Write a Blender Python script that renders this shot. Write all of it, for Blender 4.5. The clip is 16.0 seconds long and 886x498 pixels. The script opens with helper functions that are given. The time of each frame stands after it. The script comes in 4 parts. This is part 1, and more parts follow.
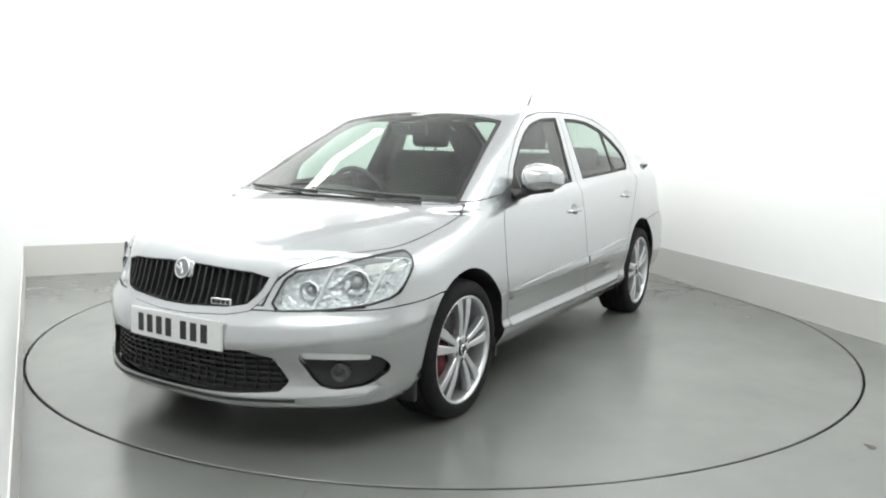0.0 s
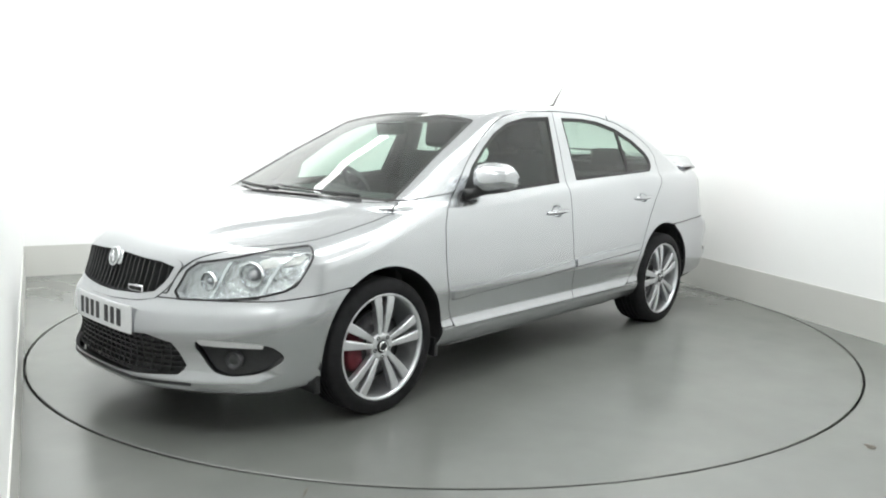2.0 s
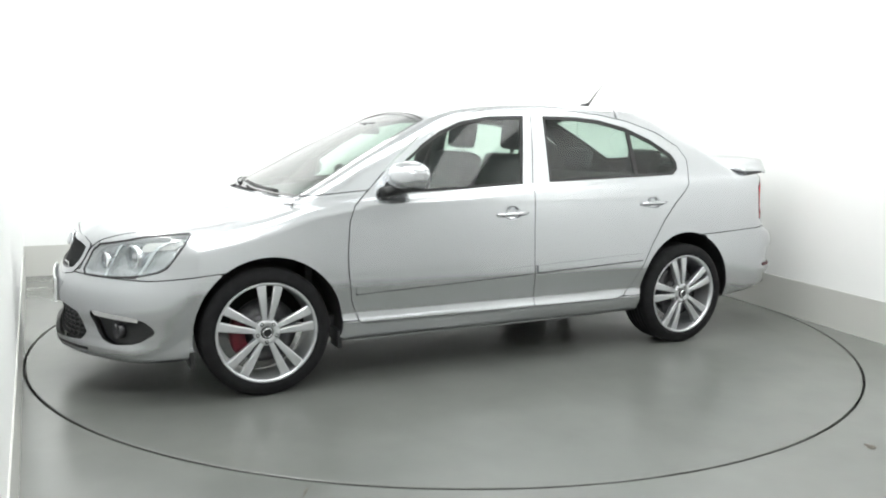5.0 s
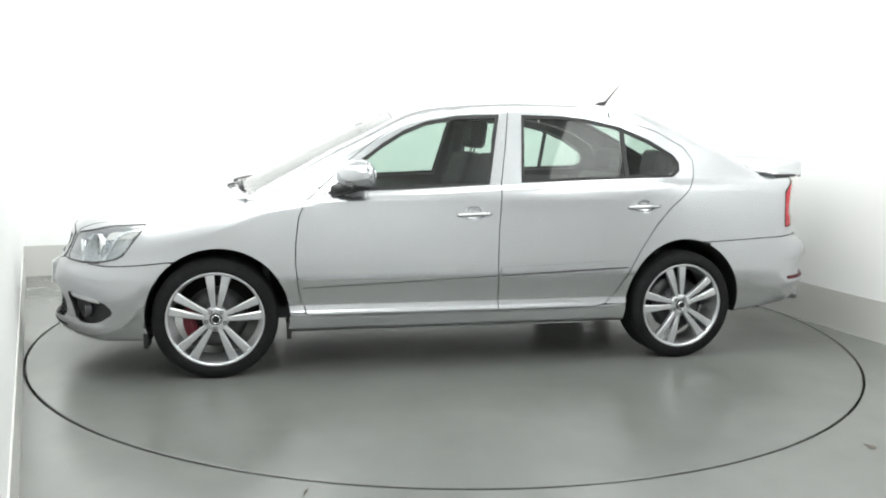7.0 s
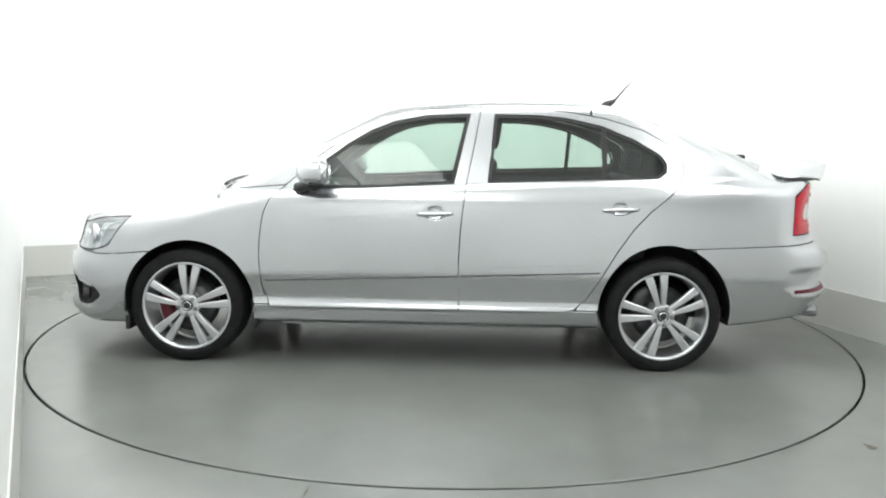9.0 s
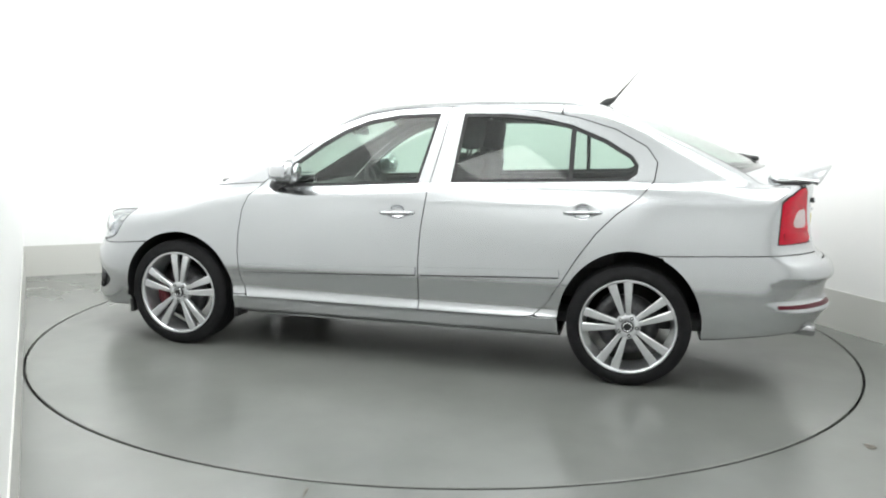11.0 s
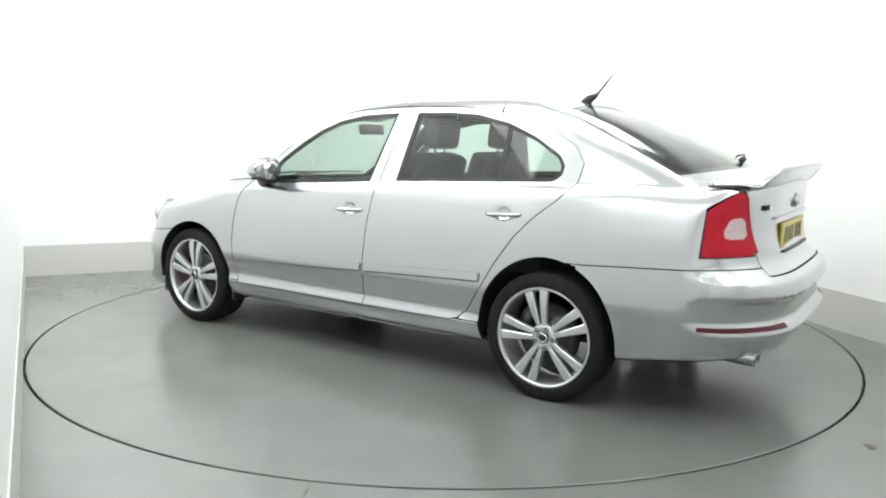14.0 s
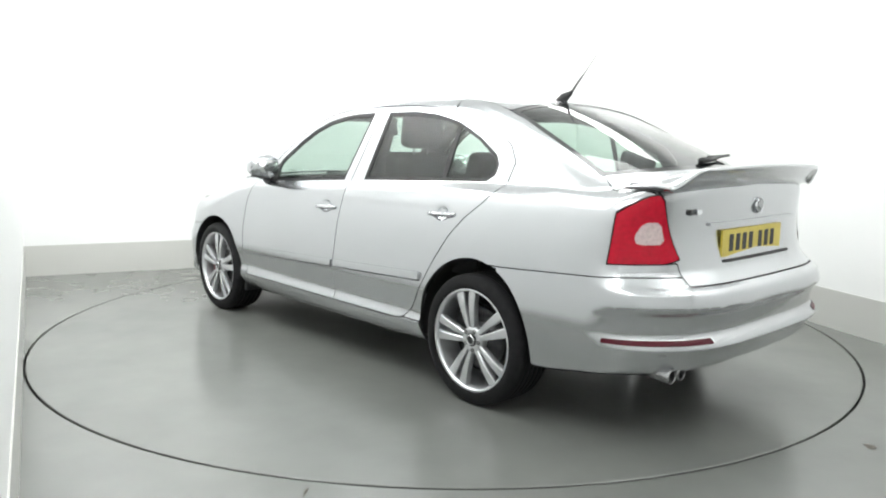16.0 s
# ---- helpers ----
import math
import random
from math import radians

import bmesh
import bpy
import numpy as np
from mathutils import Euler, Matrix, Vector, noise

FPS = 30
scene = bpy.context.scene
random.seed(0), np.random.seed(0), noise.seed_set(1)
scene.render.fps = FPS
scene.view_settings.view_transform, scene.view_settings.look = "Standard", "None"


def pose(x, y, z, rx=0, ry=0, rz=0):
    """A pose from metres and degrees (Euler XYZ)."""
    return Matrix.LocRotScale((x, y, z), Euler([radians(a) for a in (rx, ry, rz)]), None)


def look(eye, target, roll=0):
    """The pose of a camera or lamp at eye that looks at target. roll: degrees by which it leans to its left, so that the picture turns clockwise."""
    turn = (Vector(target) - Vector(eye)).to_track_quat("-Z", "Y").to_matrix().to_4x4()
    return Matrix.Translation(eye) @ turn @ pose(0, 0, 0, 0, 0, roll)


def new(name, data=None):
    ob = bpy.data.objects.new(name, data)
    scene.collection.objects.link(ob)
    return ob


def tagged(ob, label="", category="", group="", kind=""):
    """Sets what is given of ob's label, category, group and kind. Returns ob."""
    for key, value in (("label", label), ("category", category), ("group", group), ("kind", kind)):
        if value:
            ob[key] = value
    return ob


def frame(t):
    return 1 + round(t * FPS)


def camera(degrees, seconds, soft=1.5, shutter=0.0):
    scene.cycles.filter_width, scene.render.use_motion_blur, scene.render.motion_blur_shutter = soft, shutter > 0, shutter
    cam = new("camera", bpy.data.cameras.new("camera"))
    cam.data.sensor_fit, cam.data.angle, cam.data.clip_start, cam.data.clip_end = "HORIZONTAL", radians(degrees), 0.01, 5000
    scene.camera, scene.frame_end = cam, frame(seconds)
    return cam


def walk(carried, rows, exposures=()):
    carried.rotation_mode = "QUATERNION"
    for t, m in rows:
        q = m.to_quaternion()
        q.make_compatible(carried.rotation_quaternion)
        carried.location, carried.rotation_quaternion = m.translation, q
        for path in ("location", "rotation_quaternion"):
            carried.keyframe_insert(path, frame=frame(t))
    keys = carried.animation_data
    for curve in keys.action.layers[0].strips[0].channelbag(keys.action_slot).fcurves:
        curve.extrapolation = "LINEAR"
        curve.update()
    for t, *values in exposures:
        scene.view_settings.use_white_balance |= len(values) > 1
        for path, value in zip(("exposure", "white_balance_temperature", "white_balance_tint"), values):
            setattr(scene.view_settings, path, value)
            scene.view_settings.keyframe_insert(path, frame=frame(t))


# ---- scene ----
# ---------------------------------------------------------------- camera
LENS = 60.68
EYE = (0.0, -4.929, 1.228)
AIM = (-0.0169, -0.0001, 0.5158)
cam = camera(LENS, 16.0, soft=2.0)
CAM_POSE = look(EYE, AIM, 1.03)
walk(cam, [(0.0, CAM_POSE), (16.0, CAM_POSE)], exposures=[(0.0, 0.0), (16.0, 0.0)])

# ---------------------------------------------------------------- plan of the room
CORNER_BL = (-3.604, 1.446)      # left wall meets back wall
CORNER_BR = (1.479, 3.849)       # back wall meets right wall
CORNER_FL = (0.395, -5.875)      # left wall behind the camera
CORNER_FR = (4.466, -5.618)      # right wall behind the camera
ROOM_H = 3.6
DADO_H = 0.264
RING_R = 2.516
RING_Y = 0.132
STAINS = [("spot", 1.774, -1.931, 0.022, 0.03), ("spot", -0.474, -2.437, 0.006, 0.03)]

# ---------------------------------------------------------------- light
world = bpy.data.worlds.new("studio_world")
scene.world = world
world.use_nodes = True
world.node_tree.nodes["Background"].inputs[0].default_value = (0.9, 0.95, 1.0, 1)
world.node_tree.nodes["Background"].inputs[1].default_value = 0.05


def added_lamp(m, sx, sy, power):
    data = bpy.data.lights.new("added_lamp", "AREA")
    data.shape, data.size, data.size_y, data.energy = "RECTANGLE", sx, sy, power
    data.color = (0.985, 1.0, 0.985)
    ob = new("added_lamp", data)
    ob.matrix_world = m @ pose(0, 0, -0.10)
    return ob


# unseen panels and strips, added overhead to brighten the walls, floor and car
# x, y, turn about z, lean (towards the wall that each one washes), width, depth, power
LIGHT_SPOTS = [(-1.15, -1.45, 25.3, 38.0, 2.2, 1.3, 29), (1.0, -0.75, 25.3, 38.0, 2.2, 1.3, 27), (2.3, -2.0, -72.5, 30.0, 2.2, 1.3, 24), (-0.35, -3.6, 118.6, 20.0, 2.2, 1.3, 27),
               (1.9, -4.2, 205.3, 30.0, 2.2, 1.3, 7), (-2.15, 1.32, 25.3, 15.0, 2.2, 0.45, 20), (0.35, 2.5, 25.3, 15.0, 2.2, 0.45, 22), (-2.35, -0.15, 118.6, 10.0, 2.2, 0.45, 34),
               (1.6, 1.5, -72.5, 15.0, 2.2, 0.45, 14)]
LIGHT_POSES = [pose(q[0], q[1], ROOM_H - 0.45, 0, 0, q[2]) @ pose(0, 0, 0, q[3], 0, 0) for q in LIGHT_SPOTS]
for lp, q in zip(LIGHT_POSES, LIGHT_SPOTS):
    added_lamp(lp, q[4], q[5], q[6])

# ---------------------------------------------------------------- materials


def mat(name):
    m = bpy.data.materials.new(name)
    m.use_nodes = True
    return m, m.node_tree, m.node_tree.nodes["Principled BSDF"]


def link(nt, a, b):
    nt.links.new(a, b)


def noise_node(nt, scale, detail=4, rough=0.55, coords="Object"):
    tc = nt.nodes.new("ShaderNodeTexCoord")
    n = nt.nodes.new("ShaderNodeTexNoise")
    n.inputs["Scale"].default_value, n.inputs["Detail"].default_value = scale, detail
    n.inputs["Roughness"].default_value = rough
    link(nt, tc.outputs[coords], n.inputs["Vector"])
    return n


def ramp(nt, src, stops):
    r = nt.nodes.new("ShaderNodeValToRGB")
    els = r.color_ramp.elements
    els[1].position, els[1].color = stops[-1][0], (*stops[-1][1], 1)
    els[0].position, els[0].color = stops[0][0], (*stops[0][1], 1)
    for p, c in stops[1:-1]:
        els.new(p).color = (*c, 1)
    link(nt, src, r.inputs[0])
    return r


def bump(nt, b, src, strength, distance):
    n = nt.nodes.new("ShaderNodeBump")
    n.inputs["Strength"].default_value, n.inputs["Distance"].default_value = strength, distance
    link(nt, src, n.inputs["Height"])
    link(nt, n.outputs[0], b.inputs["Normal"])


def simple(name, col, rough=0.5, metal=0.0, spec=0.5, coat=0.0, vary=0.06, scale=30, relief=0.0):
    m, nt, b = mat(name)
    n = noise_node(nt, scale)
    lo = tuple(c * (1 - vary) for c in col)
    hi = tuple(min(1, c * (1 + vary)) for c in col)
    r = ramp(nt, n.outputs[0], [(0.3, lo), (0.7, hi)])
    link(nt, r.outputs[0], b.inputs["Base Color"])
    b.inputs["Roughness"].default_value, b.inputs["Metallic"].default_value = rough, metal
    b.inputs["Specular IOR Level"].default_value = spec
    b.inputs["Coat Weight"].default_value, b.inputs["Coat Roughness"].default_value = coat, 0.04
    if relief:
        bump(nt, b, n.outputs[0], 0.4, relief)
    return m


def silver_paint():
    m, nt, b = mat("silver_metallic_paint")
    flake = noise_node(nt, 900, 1)
    cloud = noise_node(nt, 3.0, 3)
    mix = nt.nodes.new("ShaderNodeMixRGB")
    mix.inputs[0].default_value = 0.35
    link(nt, flake.outputs[0], mix.inputs[1])
    link(nt, cloud.outputs[0], mix.inputs[2])
    r = ramp(nt, mix.outputs[0], [(0.3, (0.50, 0.512, 0.528)), (0.7, (0.58, 0.592, 0.608))])
    link(nt, r.outputs[0], b.inputs["Base Color"])
    b.inputs["Metallic"].default_value = 0.92
    b.inputs["Roughness"].default_value = 0.23
    b.inputs["Coat Weight"].default_value = 0.6
    b.inputs["Coat Roughness"].default_value = 0.06
    return m


def glass_mat(name, tint, gloss=1.0):
    """A thin pane: it lets light through with a tint and mirrors more towards glancing angles."""
    m, nt, b = mat(name)
    nt.nodes.remove(b)
    out = nt.nodes["Material Output"]
    tr, gl = nt.nodes.new("ShaderNodeBsdfTransparent"), nt.nodes.new("ShaderNodeBsdfGlossy")
    tr.inputs[0].default_value = (*tint, 1)
    gl.inputs["Color"].default_value = (gloss, gloss, gloss, 1)
    gl.inputs["Roughness"].default_value = 0.02
    lw, power, scale = nt.nodes.new("ShaderNodeLayerWeight"), nt.nodes.new("ShaderNodeMath"), nt.nodes.new("ShaderNodeMath")
    lw.inputs["Blend"].default_value = 0.5
    power.operation, scale.operation = "POWER", "MULTIPLY_ADD"
    power.inputs[1].default_value = 4.5
    scale.inputs[1].default_value, scale.inputs[2].default_value = 0.9, 0.045
    link(nt, lw.outputs["Facing"], power.inputs[0])
    link(nt, power.outputs[0], scale.inputs[0])
    mx = nt.nodes.new("ShaderNodeMixShader")
    link(nt, scale.outputs[0], mx.inputs[0])
    link(nt, tr.outputs[0], mx.inputs[1])
    link(nt, gl.outputs[0], mx.inputs[2])
    link(nt, mx.outputs[0], out.inputs[0])
    return m


def clear_mat(name, tint):
    m, nt, b = mat(name)
    nt.nodes.remove(b)
    tr = nt.nodes.new("ShaderNodeBsdfTransparent")
    tr.inputs[0].default_value = (*tint, 1)
    link(nt, tr.outputs[0], nt.nodes["Material Output"].inputs[0])
    return m


def floor_mat(name, dark=1.0):
    m, nt, b = mat(name)
    big, streak = noise_node(nt, 0.9, 3), noise_node(nt, 3.2, 3, 0.55)
    mix = nt.nodes.new("ShaderNodeMixRGB")
    mix.inputs[0].default_value = 0.4
    link(nt, big.outputs[0], mix.inputs[1])
    link(nt, streak.outputs[0], mix.inputs[2])
    c = [tuple(v * dark for v in k) for k in ((0.140, 0.147, 0.138), (0.168, 0.174, 0.164), (0.195, 0.20, 0.187))]
    r = ramp(nt, mix.outputs[0], [(0.2, c[0]), (0.5, c[1]), (0.8, c[2])])
    link(nt, r.outputs[0], b.inputs["Base Color"])
    rr = ramp(nt, streak.outputs[0], [(0.1, (0.19,) * 3), (0.9, (0.29,) * 3)])
    link(nt, rr.outputs[0], b.inputs["Roughness"])
    b.inputs["Specular IOR Level"].default_value = 0.8
    return m


def wall_mat(name, col, rough=0.7):
    m, nt, b = mat(name)
    big, fine = noise_node(nt, 0.7, 4), noise_node(nt, 120, 3)
    r = ramp(nt, big.outputs[0], [(0.3, tuple(v * 0.97 for v in col)), (0.7, col)])
    link(nt, r.outputs[0], b.inputs["Base Color"])
    b.inputs["Roughness"].default_value = rough
    bump(nt, b, fine.outputs[0], 0.15, 0.001)
    return m


def glow_mat(name, col, strength):
    m, nt, b = mat(name)
    b.inputs["Base Color"].default_value = (*col, 1)
    b.inputs["Emission Color"].default_value = (*col, 1)
    b.inputs["Emission Strength"].default_value = strength
    return m


PAINT = silver_paint()
BLACK = simple("black_plastic", (0.018, 0.019, 0.02), 0.45, vary=0.2, scale=60, relief=0.0005)
RUBBER = simple("tyre_rubber", (0.011, 0.011, 0.012), 0.8, spec=0.25, vary=0.25, scale=25, relief=0.001)
# real seals, and black panel flanges that carry the shade of the shut lines
SEAL_AND_SHADE = simple("rubber_seal_and_gap_shade", (0.012, 0.012, 0.013), 0.5, vary=0.2)
GLOSSBLACK = simple("gloss_black", (0.01, 0.01, 0.011), 0.12, coat=0.5)
UNDER = simple("underbody", (0.02, 0.02, 0.021), 0.8, vary=0.3, scale=8)
ALLOY = simple("silver_alloy", (0.66, 0.67, 0.69), 0.30, 0.75, vary=0.04, coat=0.4)
STEEL = simple("brake_steel", (0.10, 0.10, 0.105), 0.42, 0.8, vary=0.2, scale=40)
CHROME = simple("chrome", (0.80, 0.81, 0.83), 0.13, 1.0, vary=0.02)
REDCAL = simple("red_brake_caliper", (0.11, 0.006, 0.014), 0.5, vary=0.15)
CLOTH = simple("dark_grey_cloth", (0.035, 0.036, 0.04), 0.9, vary=0.3, scale=90, relief=0.001)
TRIM = simple("dark_interior_plastic", (0.03, 0.031, 0.033), 0.6, vary=0.2, scale=60, relief=0.0005)
GLASS = glass_mat("greenish_window_glass", (0.70, 0.80, 0.745))
CLEAR = clear_mat("pane_inner_face", (0.98, 0.99, 0.985))
LENSGLASS = glass_mat("clear_lamp_lens", (0.92, 0.94, 0.95))
REDLENS = simple("red_lamp_lens", (0.52, 0.005, 0.026), 0.25, spec=0.3, vary=0.12, scale=60)
WHITELENS = simple("clear_reverse_lens", (0.74, 0.72, 0.70), 0.15, coat=0.8, vary=0.1, scale=60)
DARKRED = simple("dark_red_reflector", (0.085, 0.005, 0.014), 0.35, spec=0.25)
REFLECTOR = simple("lamp_reflector", (0.86, 0.86, 0.87), 0.22, 0.6, vary=0.03)
FACETS = simple("faceted_lamp_reflector", (0.60, 0.605, 0.615), 0.12, 1.0, vary=0.12, scale=38, relief=0.05)
REVERSE = simple("pink_tinged_reverse_lens", (0.60, 0.47, 0.47), 0.2, coat=0.6, vary=0.15, scale=80)
EXHAUST = simple("used_exhaust_chrome", (0.34, 0.34, 0.35), 0.25, 0.9, vary=0.2, scale=40)
BADGEGREY = simple("grey_badge_enamel", (0.24, 0.25, 0.25), 0.3, 0.3, vary=0.1)
WHITEPLATE = simple("white_plate", (0.72, 0.73, 0.73), 0.35, vary=0.03)
YELLOWPLATE = simple("yellow_plate", (0.62, 0.50, 0.08), 0.35, vary=0.05)
INK = simple("black_ink", (0.02, 0.02, 0.022), 0.5)
STAIN = simple("dark_floor_stain", (0.07, 0.06, 0.045), 0.5, vary=0.4, scale=20)
FLOOR = floor_mat("grey_floor_paint")
DISC = floor_mat("grey_turntable_paint", 0.97)
WALLW = wall_mat("white_wall_paint", (0.92, 0.925, 0.92))
DADO = wall_mat("grey_dado_paint", (0.60, 0.60, 0.575), 0.45)
CEIL = wall_mat("white_ceiling", (0.85, 0.85, 0.85))
DIFFUSER = glow_mat("added_light_diffuser", (0.97, 1.0, 0.98), 1.5)
MIRROR = simple("mirror_glass", (0.85, 0.86, 0.87), 0.02, 1.0, vary=0.01)
GLASSBALL = simple("projector_lens", (0.45, 0.46, 0.48), 0.05, 0.6, coat=1.0, vary=0.05)
SHADEGREY = simple("grey_strip_shade", (0.10, 0.103, 0.107), 0.5, vary=0.1)
GAPMAT = simple("dark_gap", (0.012, 0.012, 0.012), 0.8)

# ---------------------------------------------------------------- mesh helpers


def part(name, bm, material, parent=None, label="", smooth=True, m=None):
    me = bpy.data.meshes.new(name)
    bm.to_mesh(me)
    bm.free()
    return part_mesh(name, me, material, parent, label, smooth, m)


def part_mesh(name, me, material, parent=None, label="", smooth=True, m=None):
    for k in (material if isinstance(material, (list, tuple)) else [material]):
        me.materials.append(k)
    if smooth:
        me.shade_smooth()
    ob = new(name, me)
    if parent is not None:
        ob.parent = parent
    if m is not None:
        ob.matrix_basis = m
    if label:
        tagged(ob, label)
    return ob


def box_bm(x0, x1, y0, y1, z0, z1, bev=0.0, seg=2):
    bm = bmesh.new()
    bmesh.ops.create_cube(bm, size=1)
    for v in bm.verts:
        v.co = Vector(((x0 + x1) / 2 + v.co.x * (x1 - x0), (y0 + y1) / 2 + v.co.y * (y1 - y0), (z0 + z1) / 2 + v.co.z * (z1 - z0)))
    if bev:
        bmesh.ops.bevel(bm, geom=bm.edges[:], offset=bev, segments=seg, affect="EDGES", profile=0.6)
    return bm


def prism_bm(pts, z0, z1, bev=0.0):
    """An upright prism over the outline pts (x, y)."""
    bm = bmesh.new()
    lo = [bm.verts.new((x, y, z0)) for x, y in pts]
    hi = [bm.verts.new((x, y, z1)) for x, y in pts]
    n = len(pts)
    bm.faces.new(hi)
    bm.faces.new(lo[::-1])
    for i in range(n):
        bm.faces.new((lo[i], lo[(i + 1) % n], hi[(i + 1) % n], hi[i]))
    bmesh.ops.recalc_face_normals(bm, faces=bm.faces[:])
    if bev:
        bmesh.ops.bevel(bm, geom=bm.edges[:], offset=bev, segments=2, affect="EDGES")
    return bm


def lathe_bm(profile, n=64, axis="y", closed=False):
    """A turned body: profile of (radius, along), round the axis y (or z)."""
    bm = bmesh.new()
    rings = []
    for r, a in profile:
        ring = []
        for i in range(n):
            c, s = math.cos(2 * math.pi * i / n), math.sin(2 * math.pi * i / n)
            ring.append(bm.verts.new((r * c, a, r * s) if axis == "y" else (r * c, r * s, a)))
        rings.append(ring)
    pairs = list(zip(rings, rings[1:])) + ([(rings[-1], rings[0])] if closed else [])
    for p, q in pairs:
        for i in range(n):
            bm.faces.new((p[i], p[(i + 1) % n], q[(i + 1) % n], q[i]))
    bmesh.ops.recalc_face_normals(bm, faces=bm.faces[:])
    return bm


def tube_bm(pts, radii, n=8):
    """A round tapering tube along pts."""
    bm = bmesh.new()
    rings = []
    for i, p in enumerate(pts):
        a, b = Vector(pts[max(0, i - 1)]), Vector(pts[min(len(pts) - 1, i + 1)])
        q = (b - a).to_track_quat("Z", "Y")
        r = radii[i] if isinstance(radii, (list, tuple)) else radii
        rings.append([bm.verts.new(Vector(p) + q @ Vector((r * math.cos(2 * math.pi * k / n), r * math.sin(2 * math.pi * k / n), 0))) for k in range(n)])
    for p, q in zip(rings, rings[1:]):
        for k in range(n):
            bm.faces.new((p[k], p[(k + 1) % n], q[(k + 1) % n], q[k]))
    bm.faces.new(rings[0][::-1])
    bm.faces.new(rings[-1])
    bmesh.ops.recalc_face_normals(bm, faces=bm.faces[:])
    return bm


# ---------------------------------------------------------------- room


def wall(name, a, b, inward, label):
    """A wall from a to b with its inner face on that line, and a grey dado slightly proud of it."""
    a, b = Vector((*a, 0)), Vector((*b, 0))
    d = (b - a).normalized()
    n = Vector((-d.y, d.x, 0)) * inward
    t = 0.15
    pts = [a - d * t, b + d * t, b + d * t - n * t, a - d * t - n * t]
    w = part(name, prism_bm([(p.x, p.y) for p in pts], 0, ROOM_H), WALLW, smooth=False)
    tagged(w, label, "wall", kind="structure")
    pts = [a, b, b + n * 0.006, a + n * 0.006]
    k = part("dado", prism_bm([(p.x, p.y) for p in pts], 0, DADO_H), DADO, w, "grey painted band along the wall foot", smooth=False)
    return w


def build_room():
    wall("wall_back", CORNER_BL, CORNER_BR, -1, "white painted studio wall with a grey painted foot")
    wall("wall_right", CORNER_BR, CORNER_FR, -1, "white painted studio wall with a grey painted foot")
    wall("wall_left", CORNER_FL, CORNER_BL, -1, "white painted studio wall with a grey painted foot")
    wall("wall_front", CORNER_FR, CORNER_FL, -1, "white painted studio wall with a grey painted foot")
    # floor with a round hole for the turntable
    n = 128
    bm = bmesh.new()
    r = RING_R + 0.014
    inner = [bm.verts.new((r * math.cos(2 * math.pi * i / n), RING_Y + r * math.sin(2 * math.pi * i / n), 0)) for i in range(n)]
    outer = [bm.verts.new((7.4 * math.cos(2 * math.pi * i / n), 7.4 * math.sin(2 * math.pi * i / n), 0)) for i in range(n)]
    low = [bm.verts.new((v.co.x, v.co.y, -0.05)) for v in inner]
    for i in range(n):
        j = (i + 1) % n
        bm.faces.new((inner[i], outer[i], outer[j], inner[j]))
        bm.faces.new((low[i], inner[i], inner[j], low[j]))
    tagged(part("floor", bm, FLOOR, smooth=False), "grey painted concrete floor with a satin sheen", "floor", kind="structure")
    bm = lathe_bm([(RING_R + 0.3, -0.05), (RING_R - 0.3, -0.05)], n, "z")
    bmesh.ops.translate(bm, verts=bm.verts[:], vec=(0, RING_Y, 0))
    tagged(part("turntable_pit", bm, GAPMAT, smooth=False), "dark gap round the turntable", "pit", kind="structure")
    # worn spots in the paint beside the turntable
    for name, cx, cy, rx, ry in STAINS:
        ring = [(cx + rx * (1 + 0.25 * math.sin(3 * k + cx)) * math.cos(k), cy + ry * (1 + 0.25 * math.cos(2 * k + cy)) * math.sin(k)) for k in np.linspace(0, 2 * math.pi, 15)[:-1]]
        tagged(part("floor_stain", prism_bm(ring, 0.0, 0.0012), STAIN, smooth=False), "small dark stain on the grey floor", "stain", "floor stains")
    pts = [CORNER_BL, CORNER_BR, CORNER_FR, CORNER_FL]
    tagged(part("ceiling", prism_bm(pts, ROOM_H, ROOM_H + 0.15), CEIL, smooth=False), "white studio ceiling", "ceiling", kind="structure")
    # housings and glowing diffusers for the added lights, all out of view
    for lp, q in zip(LIGHT_POSES, LIGHT_SPOTS):
        a, b = q[4] / 2, q[5] / 2 + 0.01
        base = new("added_light")
        base.matrix_basis = lp
        tagged(base, "unseen rectangular studio light added to brighten the wall it leans towards, lit", "light", "ceiling lights")
        part("hanger", box_bm(-0.6, 0.6, -0.03, 0.03, -0.05, 0.55), CEIL, base, smooth=False)
        for x0, x1, y0, y1 in ((-a - 0.04, a + 0.04, b, b + 0.04), (-a - 0.04, a + 0.04, -b - 0.04, -b), (-a - 0.04, -a, -b, b), (a, a + 0.04, -b, b)):
            part("frame", box_bm(x0, x1, y0, y1, -0.09, 0), CEIL, base, smooth=False)
        part("diffuser", box_bm(-a, a, -b, b, -0.07, -0.04), DIFFUSER, base, smooth=False)


def build_turntable():
    base = new("turntable")
    tagged(base, "round grey painted vehicle turntable flush with the floor", "turntable")
    r = RING_R
    part("disc", lathe_bm([(0.002, -0.04), (r, -0.04), (r, -0.003), (r - 0.003, 0.0), (0.002, 0.0)], 160, "z"), DISC, base, smooth=False)
    part("edge_ring", lathe_bm([(r - 0.03, 0.0008), (r - 0.004, 0.0012), (r, -0.001), (r, -0.02)], 160, "z"), DISC, base, "worn edge of the turntable", smooth=False)
    return base


build_room()
turntable = build_turntable()

# ---------------------------------------------------------------- car body as one smooth skin
# car space: x forward from the middle of the wheelbase, y to its left, z up from the ground


